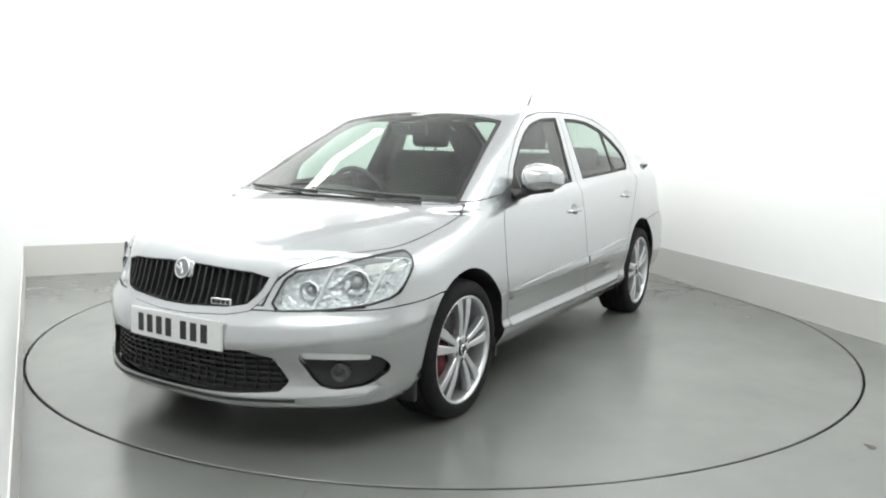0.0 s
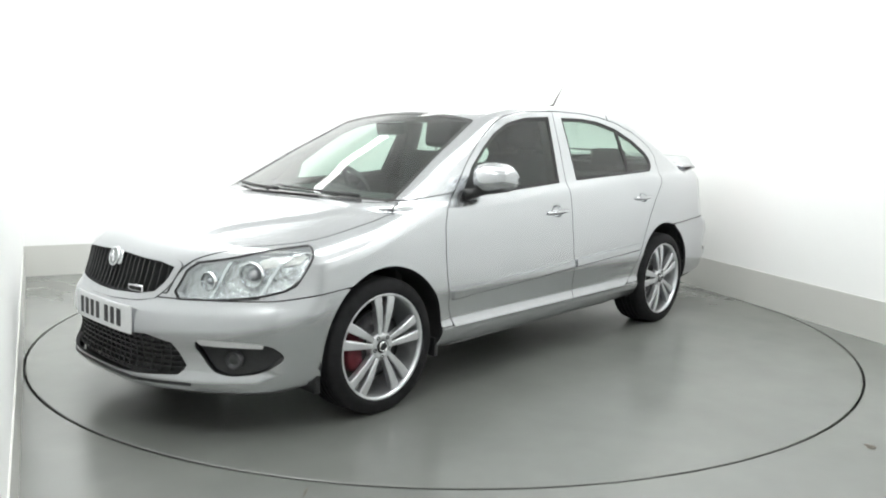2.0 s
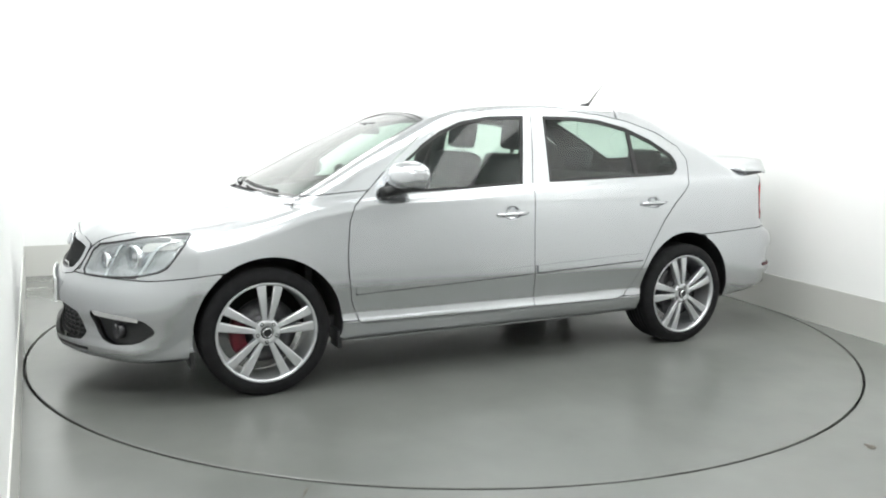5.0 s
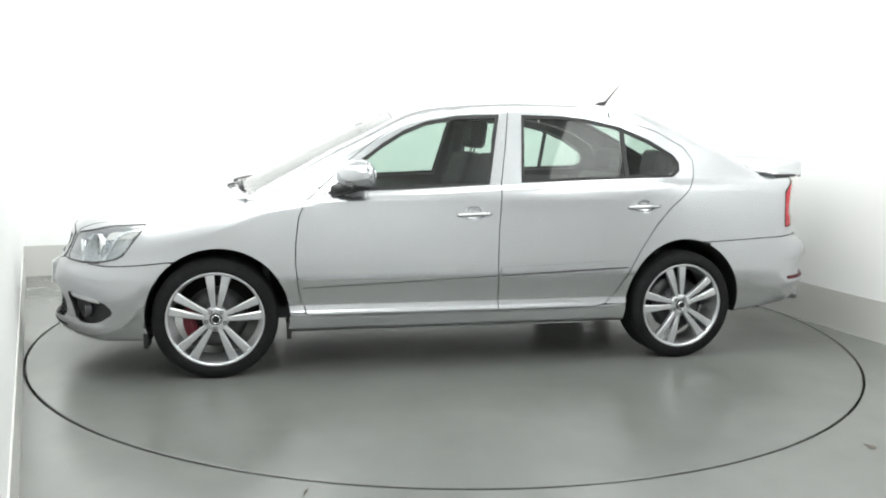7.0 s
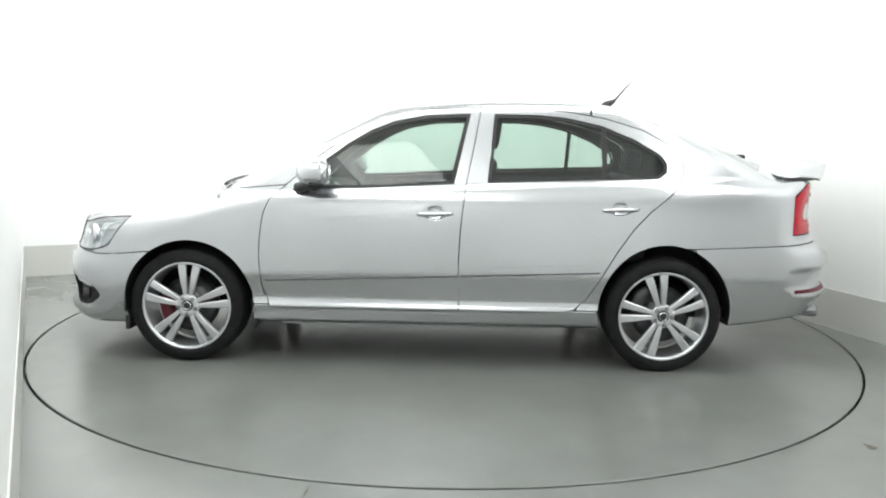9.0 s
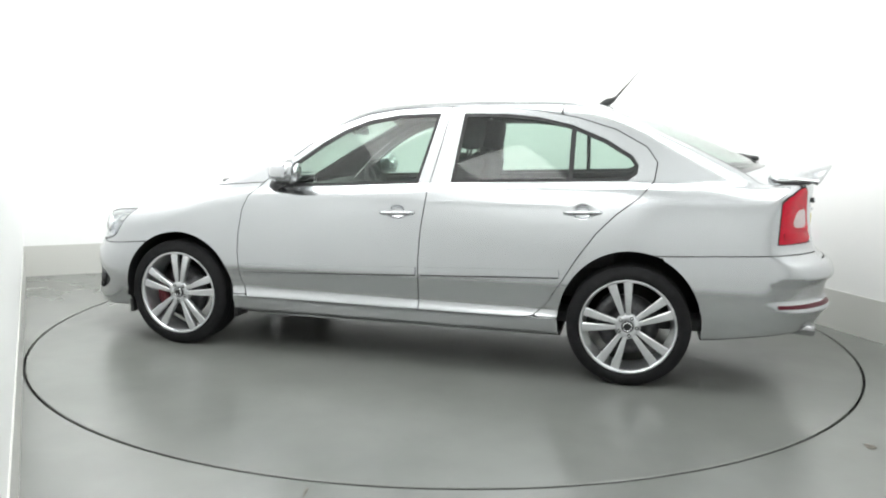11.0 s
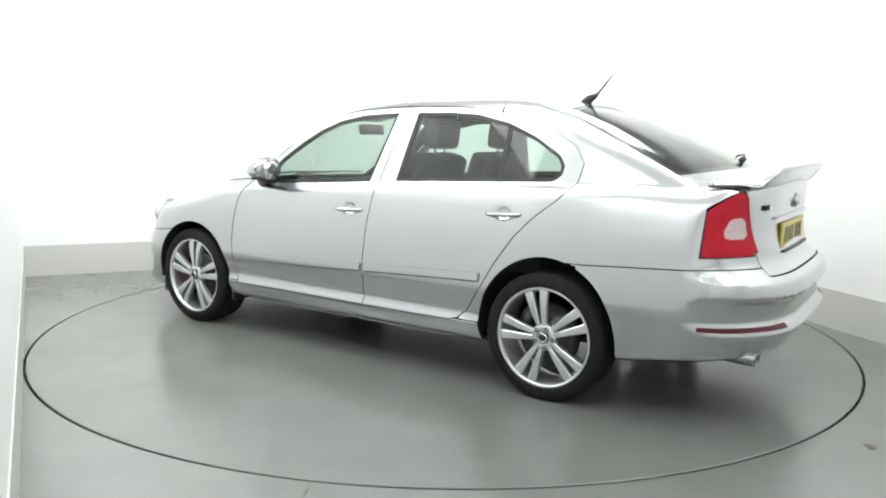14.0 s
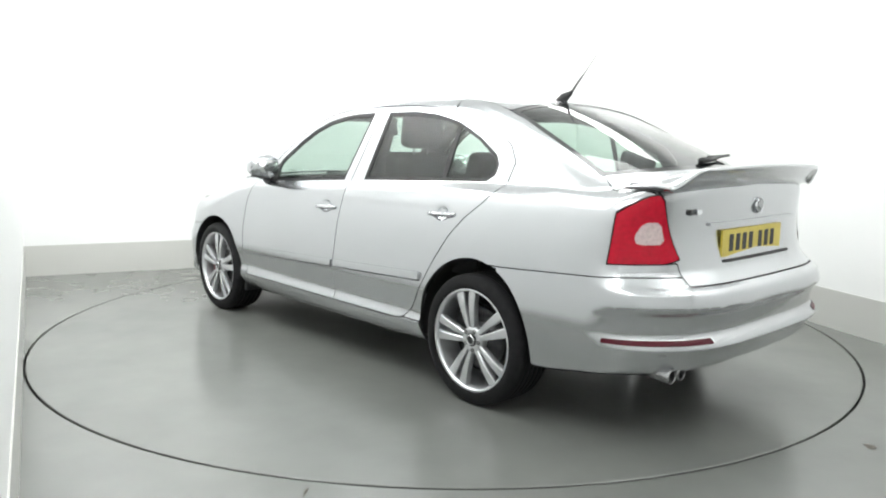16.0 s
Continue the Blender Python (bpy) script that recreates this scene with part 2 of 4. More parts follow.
def curve(*knots):
    """A smooth monotone curve through (a, b) knots, as a function on arrays."""
    k = np.array(sorted(knots), float)
    a, b = k[:, 0], k[:, 1]
    h, d = np.diff(a), np.diff(b) / np.diff(a)
    m = np.zeros(len(a))
    m[0], m[-1] = d[0], d[-1]
    for i in range(1, len(a) - 1):
        if d[i - 1] * d[i] > 0:
            w1, w2 = 2 * h[i] + h[i - 1], h[i] + 2 * h[i - 1]
            m[i] = (w1 + w2) / (w1 / d[i - 1] + w2 / d[i])
    xs = np.linspace(a[0], a[-1], 600)
    i = np.clip(np.searchsorted(a, xs, side="right") - 1, 0, len(h) - 1)
    t = (xs - a[i]) / h[i]
    ys = (2 * t**3 - 3 * t**2 + 1) * b[i] + (t**3 - 2 * t**2 + t) * h[i] * m[i] + (3 * t**2 - 2 * t**3) * b[i + 1] + (t**3 - t**2) * h[i] * m[i + 1]
    return lambda v: np.interp(v, xs, ys)


def smin(a, b, k):
    h = np.clip(0.5 + 0.5 * (b - a) / k, 0, 1)
    return b * (1 - h) + a * h - k * h * (1 - h)


def smax(a, b, k):
    return -smin(-a, -b, k)


def step(a, b, v):
    t = np.clip((v - a) / (b - a), 0, 1)
    return t * t * (3 - 2 * t)


top_line = curve((2.30, 0.60), (2.14, 0.675), (2.06, 0.735), (1.95, 0.785), (1.75, 0.838), (1.5, 0.878), (1.26, 0.903), (1.0, 0.918), (0.7, 0.905), (0.2, 0.925),
                 (-0.3, 0.955), (-1.0, 0.985), (-1.5, 0.998), (-1.9, 1.025), (-2.08, 1.048), (-2.2, 1.052), (-2.5, 1.05))
top_drop = curve((2.2, 0.07), (1.9, 0.10), (1.6, 0.112), (1.3, 0.085), (1.0, 0.03), (0.6, 0.0), (-1.6, 0.0), (-1.9, 0.035), (-2.3, 0.06))
half_width = curve((2.2, 0.80), (1.9, 0.825), (1.6, 0.856), (1.29, 0.873), (0.8, 0.860), (0.0, 0.869), (-0.8, 0.873), (-1.29, 0.887), (-1.7, 0.866), (-2.1, 0.83), (-2.4, 0.80))
side_tuck = curve((0.05, 0.10), (0.17, 0.062), (0.24, 0.030), (0.30, 0.014), (0.38, 0.004), (0.47, 0.0), (0.53, 0.004), (0.62, 0.014), (0.76, 0.034), (0.86, 0.056), (0.92, 0.074), (0.98, 0.100), (1.1, 0.17))
sill_tuck = curve((0.05, 0.10), (0.17, 0.065), (0.235, 0.024), (0.268, 0.004), (0.292, 0.0), (0.314, 0.009), (0.34, 0.016), (0.40, 0.010), (0.47, 0.0), (0.53, 0.004), (0.62, 0.014), (0.76, 0.034), (0.86, 0.056), (0.92, 0.074), (0.98, 0.100), (1.1, 0.17))
nose_x = curve((0.05, 2.05), (0.15, 2.155), (0.185, 2.188), (0.215, 2.195), (0.255, 2.182), (0.31, 2.176), (0.42, 2.19), (0.48, 2.18), (0.53, 2.145), (0.60, 2.115), (0.68, 2.09), (0.74, 2.06), (0.9, 1.9))
tail_x = curve((0.05, -2.10), (0.25, -2.225), (0.30, -2.265), (0.36, -2.30), (0.392, -2.327), (0.412, -2.318), (0.445, -2.292), (0.52, -2.305), (0.553, -2.333), (0.61, -2.318), (0.645, -2.268), (0.70, -2.222), (0.85, -2.198), (1.0, -2.205), (1.06, -2.215), (1.2, -2.22))
under_z = curve((2.3, 0.155), (1.5, 0.165), (0.9, 0.185), (-0.9, 0.19), (-1.65, 0.225), (-2.0, 0.268), (-2.4, 0.285))
roof_line = curve((1.60, 0.735), (1.26, 0.895), (1.0, 1.025), (0.8, 1.13), (0.6, 1.23), (0.42, 1.315), (0.30, 1.362), (0.18, 1.39), (-0.13, 1.421), (-0.48, 1.434), (-0.84, 1.433),
                  (-1.08, 1.415), (-1.22, 1.385), (-1.40, 1.33), (-1.60, 1.258), (-1.80, 1.175), (-2.0, 1.085), (-2.15, 1.01), (-2.4, 0.88))
cabin_width = curve((1.4, 0.70), (1.0, 0.745), (0.75, 0.755), (0.3, 0.762), (-0.3, 0.765), (-0.9, 0.770), (-1.3, 0.764), (-1.7, 0.728), (-2.1, 0.66), (-2.4, 0.60))
rear_bow = curve((0.0, 0.0), (0.3, 0.006), (0.45, 0.022), (0.586, 0.062), (0.7, 0.135), (0.78, 0.215), (0.84, 0.31), (1.0, 0.62))
front_bow = curve((0.0, 0.0), (0.15, 0.003), (0.28, 0.016), (0.4, 0.058), (0.55, 0.143), (0.64, 0.21), (0.74, 0.31), (0.82, 0.43), (1.0, 0.80))


crease_y = curve((2.2, 0.30), (1.95, 0.36), (1.5, 0.50), (1.0, 0.62))
DISHES = [(-0.054, 0.808), (-1.04, 0.848)]


def body_field(x, y, z):
    """Positive inside the closed body."""
    a = np.abs(y)
    ridge = 0.008 * step(0.035, -0.035, a - crease_y(x)) * step(0.9, 1.2, x) * step(2.12, 1.95, x)
    top = (top_line(x) + ridge - 0.004 * step(0.9, 1.2, x) - top_drop(x) * (a / 0.75) ** 2.4 - z)
    mid = step(1.10, 0.85, np.abs(x))
    side = half_width(x) - side_tuck(z) * (1 - mid) - sill_tuck(z) * mid - a
    for hx, hz in DISHES:
        r = np.sqrt(((x - hx) / 0.060) ** 2 + ((z - hz) / 0.042) ** 2)
        side = side - 0.011 * step(1.0, 0.35, r)
    f = smin(side, top, 0.07 - 0.025 * step(1.0, 0.7, x) * step(-1.5, -1.2, x))
    f = smin(f, (nose_x(z) - front_bow(a) - x) * 0.85, 0.05)
    f = smin(f, (x - tail_x(z) - rear_bow(a)) * 0.85, 0.05)
    f = smin(f, z - under_z(x), 0.03)
    # cabin
    bow = 0.07 * (a / 0.6) ** 2 * step(-0.2, 0.6, x) - 0.16 * (a / 0.6) ** 2 * step(-0.8, -1.5, x)
    crown = 0.030 * (a / 0.6) ** 2 * (1 - 0.5 * step(0.3, 0.8, x))
    roof = (roof_line(x + bow) - crown - z) * 0.92
    flank = (cabin_width(x) - 0.41 * (z - 0.96) - 0.10 * np.clip(z - 1.15, 0, 1) ** 2 - a) * 0.925
    c = smin(roof, flank, 0.048)
    c = smin(smin(c, z - 0.87, 0.02), np.minimum(x + 2.15 - 1.1 * rear_bow(a), 1.33 - x), 0.02)
    return smax(f, c, 0.02)


def gradient(p):
    e = 1e-3
    g = np.empty_like(p)
    for i in range(3):
        d = np.zeros(3)
        d[i] = e
        q, r = p + d, p - d
        g[:, i] = (body_field(*q.T) - body_field(*r.T)) / (2 * e)
    return g


def settle(p, times=3):
    """Pull points onto the skin."""
    for _ in range(times):
        g = gradient(p)
        n2 = np.maximum((g * g).sum(1), 0.2)
        p = p - g * (np.clip(body_field(*p.T), -0.02, 0.02) / n2)[:, None]
    g = gradient(p)
    return p, -g / np.maximum(np.linalg.norm(g, axis=1), 1e-6)[:, None]


def skin(h=0.019):
    """The body's surface as points, outward normals and triangles."""
    xs, ys, zs = np.arange(-2.42, 2.29, h), np.arange(-0.95 + 0.0004, 0.95, h), np.arange(0.10, 1.50, h)
    X, Y, Z = np.meshgrid(xs, ys, zs, indexing="ij")
    F = body_field(X, Y, Z)
    n = np.array(F.shape) - 1
    acc, cnt = np.zeros((*n, 3)), np.zeros(tuple(n))
    corners = [(i, j, k) for i in (0, 1) for j in (0, 1) for k in (0, 1)]

    def sub(c):
        return tuple(slice(o, o + m) for o, m in zip(c, n))
    for c in corners:
        for ax in range(3):
            if c[ax]:
                continue
            d = list(c)
            d[ax] = 1
            f0, f1 = F[sub(c)], F[sub(d)]
            hit = (f0 > 0) != (f1 > 0)
            t = np.where(hit, f0 / np.where(hit, f0 - f1, 1), 0)
            for q in range(3):
                acc[..., q] += hit * (c[q] + (t if q == ax else 0))
            cnt += hit
    live = cnt > 0
    ids = np.full(tuple(n), -1)
    ids[live] = np.arange(live.sum())
    base = np.stack(np.nonzero(live), 1)
    P = (base + acc[live] / cnt[live][:, None]) * h + np.array([xs[0], ys[0], zs[0]])
    quads = []
    for ax in range(3):
        b, c = [q for q in range(3) if q != ax]
        lo = [slice(1, m) for m in n]
        lo[ax] = slice(0, n[ax])
        hi = list(lo)
        hi[ax] = slice(1, n[ax] + 1)
        f0, f1 = F[tuple(lo)], F[tuple(hi)]
        cut = np.stack(np.nonzero((f0 > 0) != (f1 > 0)), 1)
        s = f0[tuple(cut.T)] > 0
        cell = cut.copy()
        cell[:, b] += 1
        cell[:, c] += 1

        def at(db, dc):
            k = cell.copy()
            k[:, b] -= db
            k[:, c] -= dc
            return ids[tuple(k.T)]
        q = np.stack([at(1, 1), at(0, 1), at(0, 0), at(1, 0)], 1)
        quads.append(q)
    Q = np.concatenate(quads)
    P, N = settle(P)
    T = np.concatenate([Q[:, [0, 1, 2]], Q[:, [0, 2, 3]]])
    fn = np.cross(P[T[:, 1]] - P[T[:, 0]], P[T[:, 2]] - P[T[:, 0]])
    flip = (fn * N[T].sum(1)).sum(1) < 0
    T[flip] = T[flip][:, ::-1]
    return P, N, T


def clip(P, T, s):
    """The part of the triangles with s > 0 (s: a value for each point)."""
    s = np.where(np.abs(s) < 1e-6, 1e-6, s)
    inside = s[T] > 0
    count = inside.sum(1)
    whole = T[count == 3]
    edges, tris = [], []
    for k in (1, 2):
        for r in range(3):
            sel = T[(count == k) & (inside[:, r] == (k == 1)) & (inside[:, (r + 1) % 3] == (k == 2))]
            if not len(sel):
                continue
            a, b, c = sel[:, r], sel[:, (r + 1) % 3], sel[:, (r + 2) % 3]
            e0 = len(P) + sum(len(e) for e in edges)
            edges.append(np.stack([a, b], 1))
            e1 = e0 + len(a)
            edges.append(np.stack([a, c], 1))
            m = np.arange(len(a))
            if k == 1:
                tris.append(np.stack([a, e0 + m, e1 + m], 1))
            else:
                tris.append(np.stack([e0 + m, b, c], 1))
                tris.append(np.stack([e0 + m, c, e1 + m], 1))
    if edges:
        E = np.concatenate(edges)
        key = np.sort(E, 1)
        uniq, inv = np.unique(key, axis=0, return_inverse=True)
        inv = inv.ravel()
        t = s[uniq[:, 0]] / (s[uniq[:, 0]] - s[uniq[:, 1]])
        new_p = P[uniq[:, 0]] * (1 - t)[:, None] + P[uniq[:, 1]] * t[:, None]
        n0 = len(P)
        allt = np.concatenate([whole] + tris)
        allt = np.where(allt >= n0, n0 + inv[np.maximum(allt - n0, 0)], allt)
        P2 = np.concatenate([P, new_p])
    else:
        allt, P2 = whole, P
    used, inv = np.unique(allt, return_inverse=True)
    return P2[used], inv.reshape(-1, 3)


def poly(u, v, pts, grow=0.0):
    """Signed distance in a plane to a closed outline, positive inside."""
    pts = np.array(pts, float)
    d2, inside = np.full(u.shape, 1e9), np.zeros(u.shape, bool)
    for (ax, ay), (bx, by) in zip(pts, np.roll(pts, -1, 0)):
        ex, ey = bx - ax, by - ay
        t = np.clip(((u - ax) * ex + (v - ay) * ey) / (ex * ex + ey * ey), 0, 1)
        d2 = np.minimum(d2, (u - ax - t * ex) ** 2 + (v - ay - t * ey) ** 2)
        if ay != by:
            inside ^= ((ay > v) != (by > v)) & (u < ex * (v - ay) / ey + ax)
    return np.where(inside, 1, -1) * np.sqrt(d2) + grow


def rounded(pts, times=2):
    """Corner cutting, so that an outline has soft corners."""
    for _ in range(times):
        out = []
        for i, p in enumerate(pts):
            q = pts[(i + 1) % len(pts)]
            out.append((p[0] * 0.8 + q[0] * 0.2, p[1] * 0.8 + q[1] * 0.2))
            out.append((p[0] * 0.2 + q[0] * 0.8, p[1] * 0.2 + q[1] * 0.8))
        pts = out
    return pts


SKIN_P, SKIN_N, SKIN_T = skin()


def split(P, T):
    """Each triangle into four."""
    e = np.sort(np.concatenate([T[:, [0, 1]], T[:, [1, 2]], T[:, [2, 0]]]), 1)
    u, inv = np.unique(e, axis=0, return_inverse=True)
    k = inv.ravel().reshape(3, -1) + len(P)
    a, b, c = T.T
    return np.concatenate([P, (P[u[:, 0]] + P[u[:, 1]]) / 2]), np.concatenate(
        [np.stack(q, 1) for q in ((a, k[0], k[2]), (k[0], b, k[1]), (k[2], k[1], c), (k[0], k[1], k[2]))])


def panel(name, region, material, parent, label="", depth=0.018, inner=None, push=0.0):
    """A piece of the skin where region(x, y, z) > 0, with thickness; push: how far it stands out from the skin."""
    s = region(*SKIN_P.T)
    P, T = clip(SKIN_P, SKIN_T, s + 0.03)
    # small pieces get a finer net, so that thin bands and corners come out clean
    for limit in (9000, 9000):
        if len(T) < limit:
            P, T = split(P, T)
    P, N = settle(P, 2)
    P, T = clip(P, T, region(*P.T))
    if len(T) == 0:
        return None
    P, N = settle(P, 1)
    return slab(name, P + N * push, N, T, material, parent, label, depth, inner)


def slab(name, P, N, T, material, parent, label="", depth=0.018, inner=None):
    n = len(P)
    e = np.concatenate([T[:, [0, 1]], T[:, [1, 2]], T[:, [2, 0]]])
    code = e[:, 0].astype(np.int64) * n + e[:, 1]
    rim = e[~np.isin(code, e[:, 1].astype(np.int64) * n + e[:, 0])]
    back = P - N * depth
    # the rim has points of its own, so that its edge stays sharp
    a, b = rim[:, 0], rim[:, 1]
    out = np.cross(P[b] - P[a], N[a])
    out = out / np.maximum(np.linalg.norm(out, axis=1), 1e-9)[:, None]
    k, m = 2 * n, len(rim)
    V = np.concatenate([P, back, P[a], P[b], back[a], back[b]])
    r = np.arange(m)
    side = np.concatenate([np.stack([k + m + r, k + r, k + 2 * m + r], 1), np.stack([k + m + r, k + 2 * m + r, k + 3 * m + r], 1)])
    faces = np.concatenate([T, T[:, ::-1] + n, side])
    me = bpy.data.meshes.new(name)
    me.from_pydata(V.tolist(), [], faces.tolist())
    # rim and back default to black: shade in the gaps put into the colour
    mats = [material, inner or SEAL_AND_SHADE]
    idx = np.concatenate([np.zeros(len(T)), np.ones(len(T) + len(side))]).astype(np.int32)
    ob = part_mesh(name, me, mats, parent, label)
    me.polygons.foreach_set("material_index", idx)
    me.normals_split_custom_set_from_vertices(np.concatenate([N, -N, out, out, out, out]).tolist())
    return ob


GAP = 0.0026

# outlines in the side view (x, z)
FRONT_DOOR = [(0.83, 0.283), (0.875, 0.40), (0.89, 0.55), (0.888, 0.66), (0.872, 0.79), (0.84, 0.865), (0.76, 0.935), (0.60, 1.085), (0.45, 1.20), (0.30, 1.285), (0.19, 1.33),
              (0.0, 1.362), (-0.295, 1.376), (-0.255, 1.15), (-0.215, 0.95), (-0.19, 0.72), (-0.183, 0.55), (-0.19, 0.283)]
REAR_DOOR = [(-0.19, 0.283), (-0.183, 0.55), (-0.19, 0.72), (-0.215, 0.95), (-0.255, 1.15), (-0.295, 1.376), (-0.60, 1.373), (-0.78, 1.358), (-0.98, 1.325), (-1.18, 1.265),
             (-1.34, 1.178), (-1.395, 1.10), (-1.383, 1.008), (-1.312, 0.925), (-1.20, 0.835), (-1.11, 0.74), (-1.02, 0.61), (-0.95, 0.49), (-0.87, 0.36), (-0.81, 0.305), (-0.74, 0.288)]
FRONT_PANE = [(0.70, 0.918), (0.30, 0.935), (-0.15, 0.962), (-0.235, 1.338), (0.0, 1.326), (0.178, 1.292), (0.31, 1.238), (0.43, 1.165), (0.57, 1.062)]
REAR_PANE = [(-0.334, 0.972), (-0.352, 1.15), (-0.370, 1.338), (-0.60, 1.338), (-0.76, 1.325), (-0.95, 1.285), (-1.13, 1.213), (-1.27, 1.13), (-1.30, 1.085), (-1.295, 1.04), (-1.25, 1.008)]
HEADLIGHT = rounded([(0.418, 0.54), (0.462, 0.684), (0.60, 0.71), (0.69, 0.742), (0.752, 0.757), (0.80, 0.748), (0.815, 0.66), (0.79, 0.585), (0.72, 0.556), (0.60, 0.543)], 1)
TAIL = rounded([(0.555, 0.722), (0.585, 0.80), (0.609, 0.876), (0.635, 0.998), (0.685, 0.988), (0.755, 0.935), (0.79, 0.86), (0.90, 0.82), (0.90, 0.718)], 1)
GRILLE = rounded([(-0.418, 0.684), (-0.385, 0.60), (-0.335, 0.545), (0.0, 0.522), (0.335, 0.545), (0.385, 0.60), (0.418, 0.684), (0.0, 0.70)], 1)
LOW_GRILLE = rounded([(-0.445, 0.398), (-0.53, 0.245), (-0.30, 0.228), (0.0, 0.222), (0.30, 0.228), (0.53, 0.245), (0.445, 0.398), (0.0, 0.38)], 1)
FOG = rounded([(0.535, 0.39), (0.66, 0.385), (0.765, 0.37), (0.80, 0.315), (0.75, 0.256), (0.66, 0.244), (0.60, 0.268)], 1)


def arch(x, z):
    """Positive outside both wheel arches."""
    f = np.hypot(x - 1.275, z - 0.285) - 0.352
    r = np.hypot((x + 1.289) * 1.06, z - 0.286) - 0.374
    return np.minimum(f, r)


def reg_screen(x, y, z):
    a = np.abs(y)
    s = np.minimum(0.535 + (x - 0.37) * 0.215 - a, x - (0.325 + 0.025 * (a / 0.5) ** 2))
    return np.minimum(s, np.minimum(z - 0.80, (1.225 - 0.125 * (a / 0.70) ** 2) - x))


def reg_rear_screen(x, y, z):
    a = np.abs(y)
    s = np.minimum(0.528 + (-1.20 - x) * 0.165 - a, (-1.175 - 0.03 * (a / 0.5) ** 2) - x)
    return np.minimum(np.minimum(s, z - 0.9), x - (-1.99 + 0.16 * (a / 0.6) ** 2))


def reg_front_pane(x, y, z):
    return poly(x, z, FRONT_PANE)


def reg_rear_pane(x, y, z):
    return poly(x, z, REAR_PANE)


def reg_glass(x, y, z):
    side = np.maximum(reg_front_pane(x, y, z), reg_rear_pane(x, y, z))
    return np.maximum(np.maximum(side, reg_screen(x, y, z)), reg_rear_screen(x, y, z))


def reg_head(x, y, z):
    return np.minimum(poly(np.abs(y), z, HEADLIGHT), x - 1.615 - 0.75 * np.clip(0.745 - z, 0, 1))


def reg_tail(x, y, z):
    return np.minimum(poly(np.abs(y), z, TAIL), -1.975 - 0.05 * (z - 0.75) - x)


def reg_grille(x, y, z):
    return np.minimum(poly(y, z, GRILLE), x - 1.8)


def reg_low(x, y, z):
    return np.minimum(poly(y, z, LOW_GRILLE), x - 1.7)


def reg_fog(x, y, z):
    return np.minimum(poly(np.abs(y), z, FOG), x - 1.6)


bonnet_edge = curve((0.9, 0.72), (1.1, 0.73), (1.35, 0.725), (1.6, 0.705), (1.75, 0.66), (1.9, 0.56), (2.0, 0.46), (2.05, 0.41), (2.12, 0.385), (2.3, 0.36))


def reg_bonnet(x, y, z):
    a = np.abs(y)
    s = np.minimum(bonnet_edge(x) - a, x - (1.262 - 0.15 * (a / 0.70) ** 2))
    return np.minimum(s, z - 0.56)


def reg_lid(x, y, z):
    a = np.abs(y)
    edge = np.where(z < 0.722, 0.575, np.interp(x, [-2.4, -2.2, -2.1, -1.9, -1.8], [0.585, 0.605, 0.64, 0.66, 0.61]))
    return np.minimum(np.minimum(edge - a, -1.80 - x), z - 0.638)


def reg_front_door(x, y, z):
    return poly(x, z, FRONT_DOOR)


def reg_rear_door(x, y, z):
    return poly(x, z, REAR_DOOR)


def reg_front_bumper(x, y, z):
    return np.minimum(x - 1.40, 0.573 - z - 0.10 * np.clip(x - 1.5, 0, 0.3))


def reg_rear_bumper(x, y, z):
    return np.minimum(-1.40 - x, 0.645 + 0.045 * np.clip(-1.47 - x, 0, 0.58) - z)


def reg_sill(x, y, z):
    return np.minimum(0.30 - z, np.minimum(x + 1.62, 1.2 - x))


def reg_roof(x, y, z):
    a = np.abs(y)
    rail = z - np.interp(x, [-1.4, 0.2, 0.45, 0.75, 1.1], [1.2, 1.2, 1.04, 0.94, 0.91])
    return np.minimum(np.minimum(rail, np.where(x < -0.9, 0.545 - a, 1.0)), np.minimum(1.10 - x, x + 1.4))


def less(*regions):
    """All that lies outside the given regions."""
    def f(x, y, z):
        v = np.full(x.shape, 1.0)
        for r in regions:
            v = np.minimum(v, -r(x, y, z))
        return v
    return f


def both(*regions):
    def f(x, y, z):
        v = np.full(x.shape, 1.0)
        for r in regions:
            v = np.minimum(v, r(x, y, z) - GAP)
        return v
    return f


def on_left(x, y, z):
    return y - 0.30


def on_right(x, y, z):
    return -y - 0.30


def reg_arch(x, y, z):
    return arch(x, z)


def reg_upper(x, y, z):
    return z - (under_z(x) + 0.006)


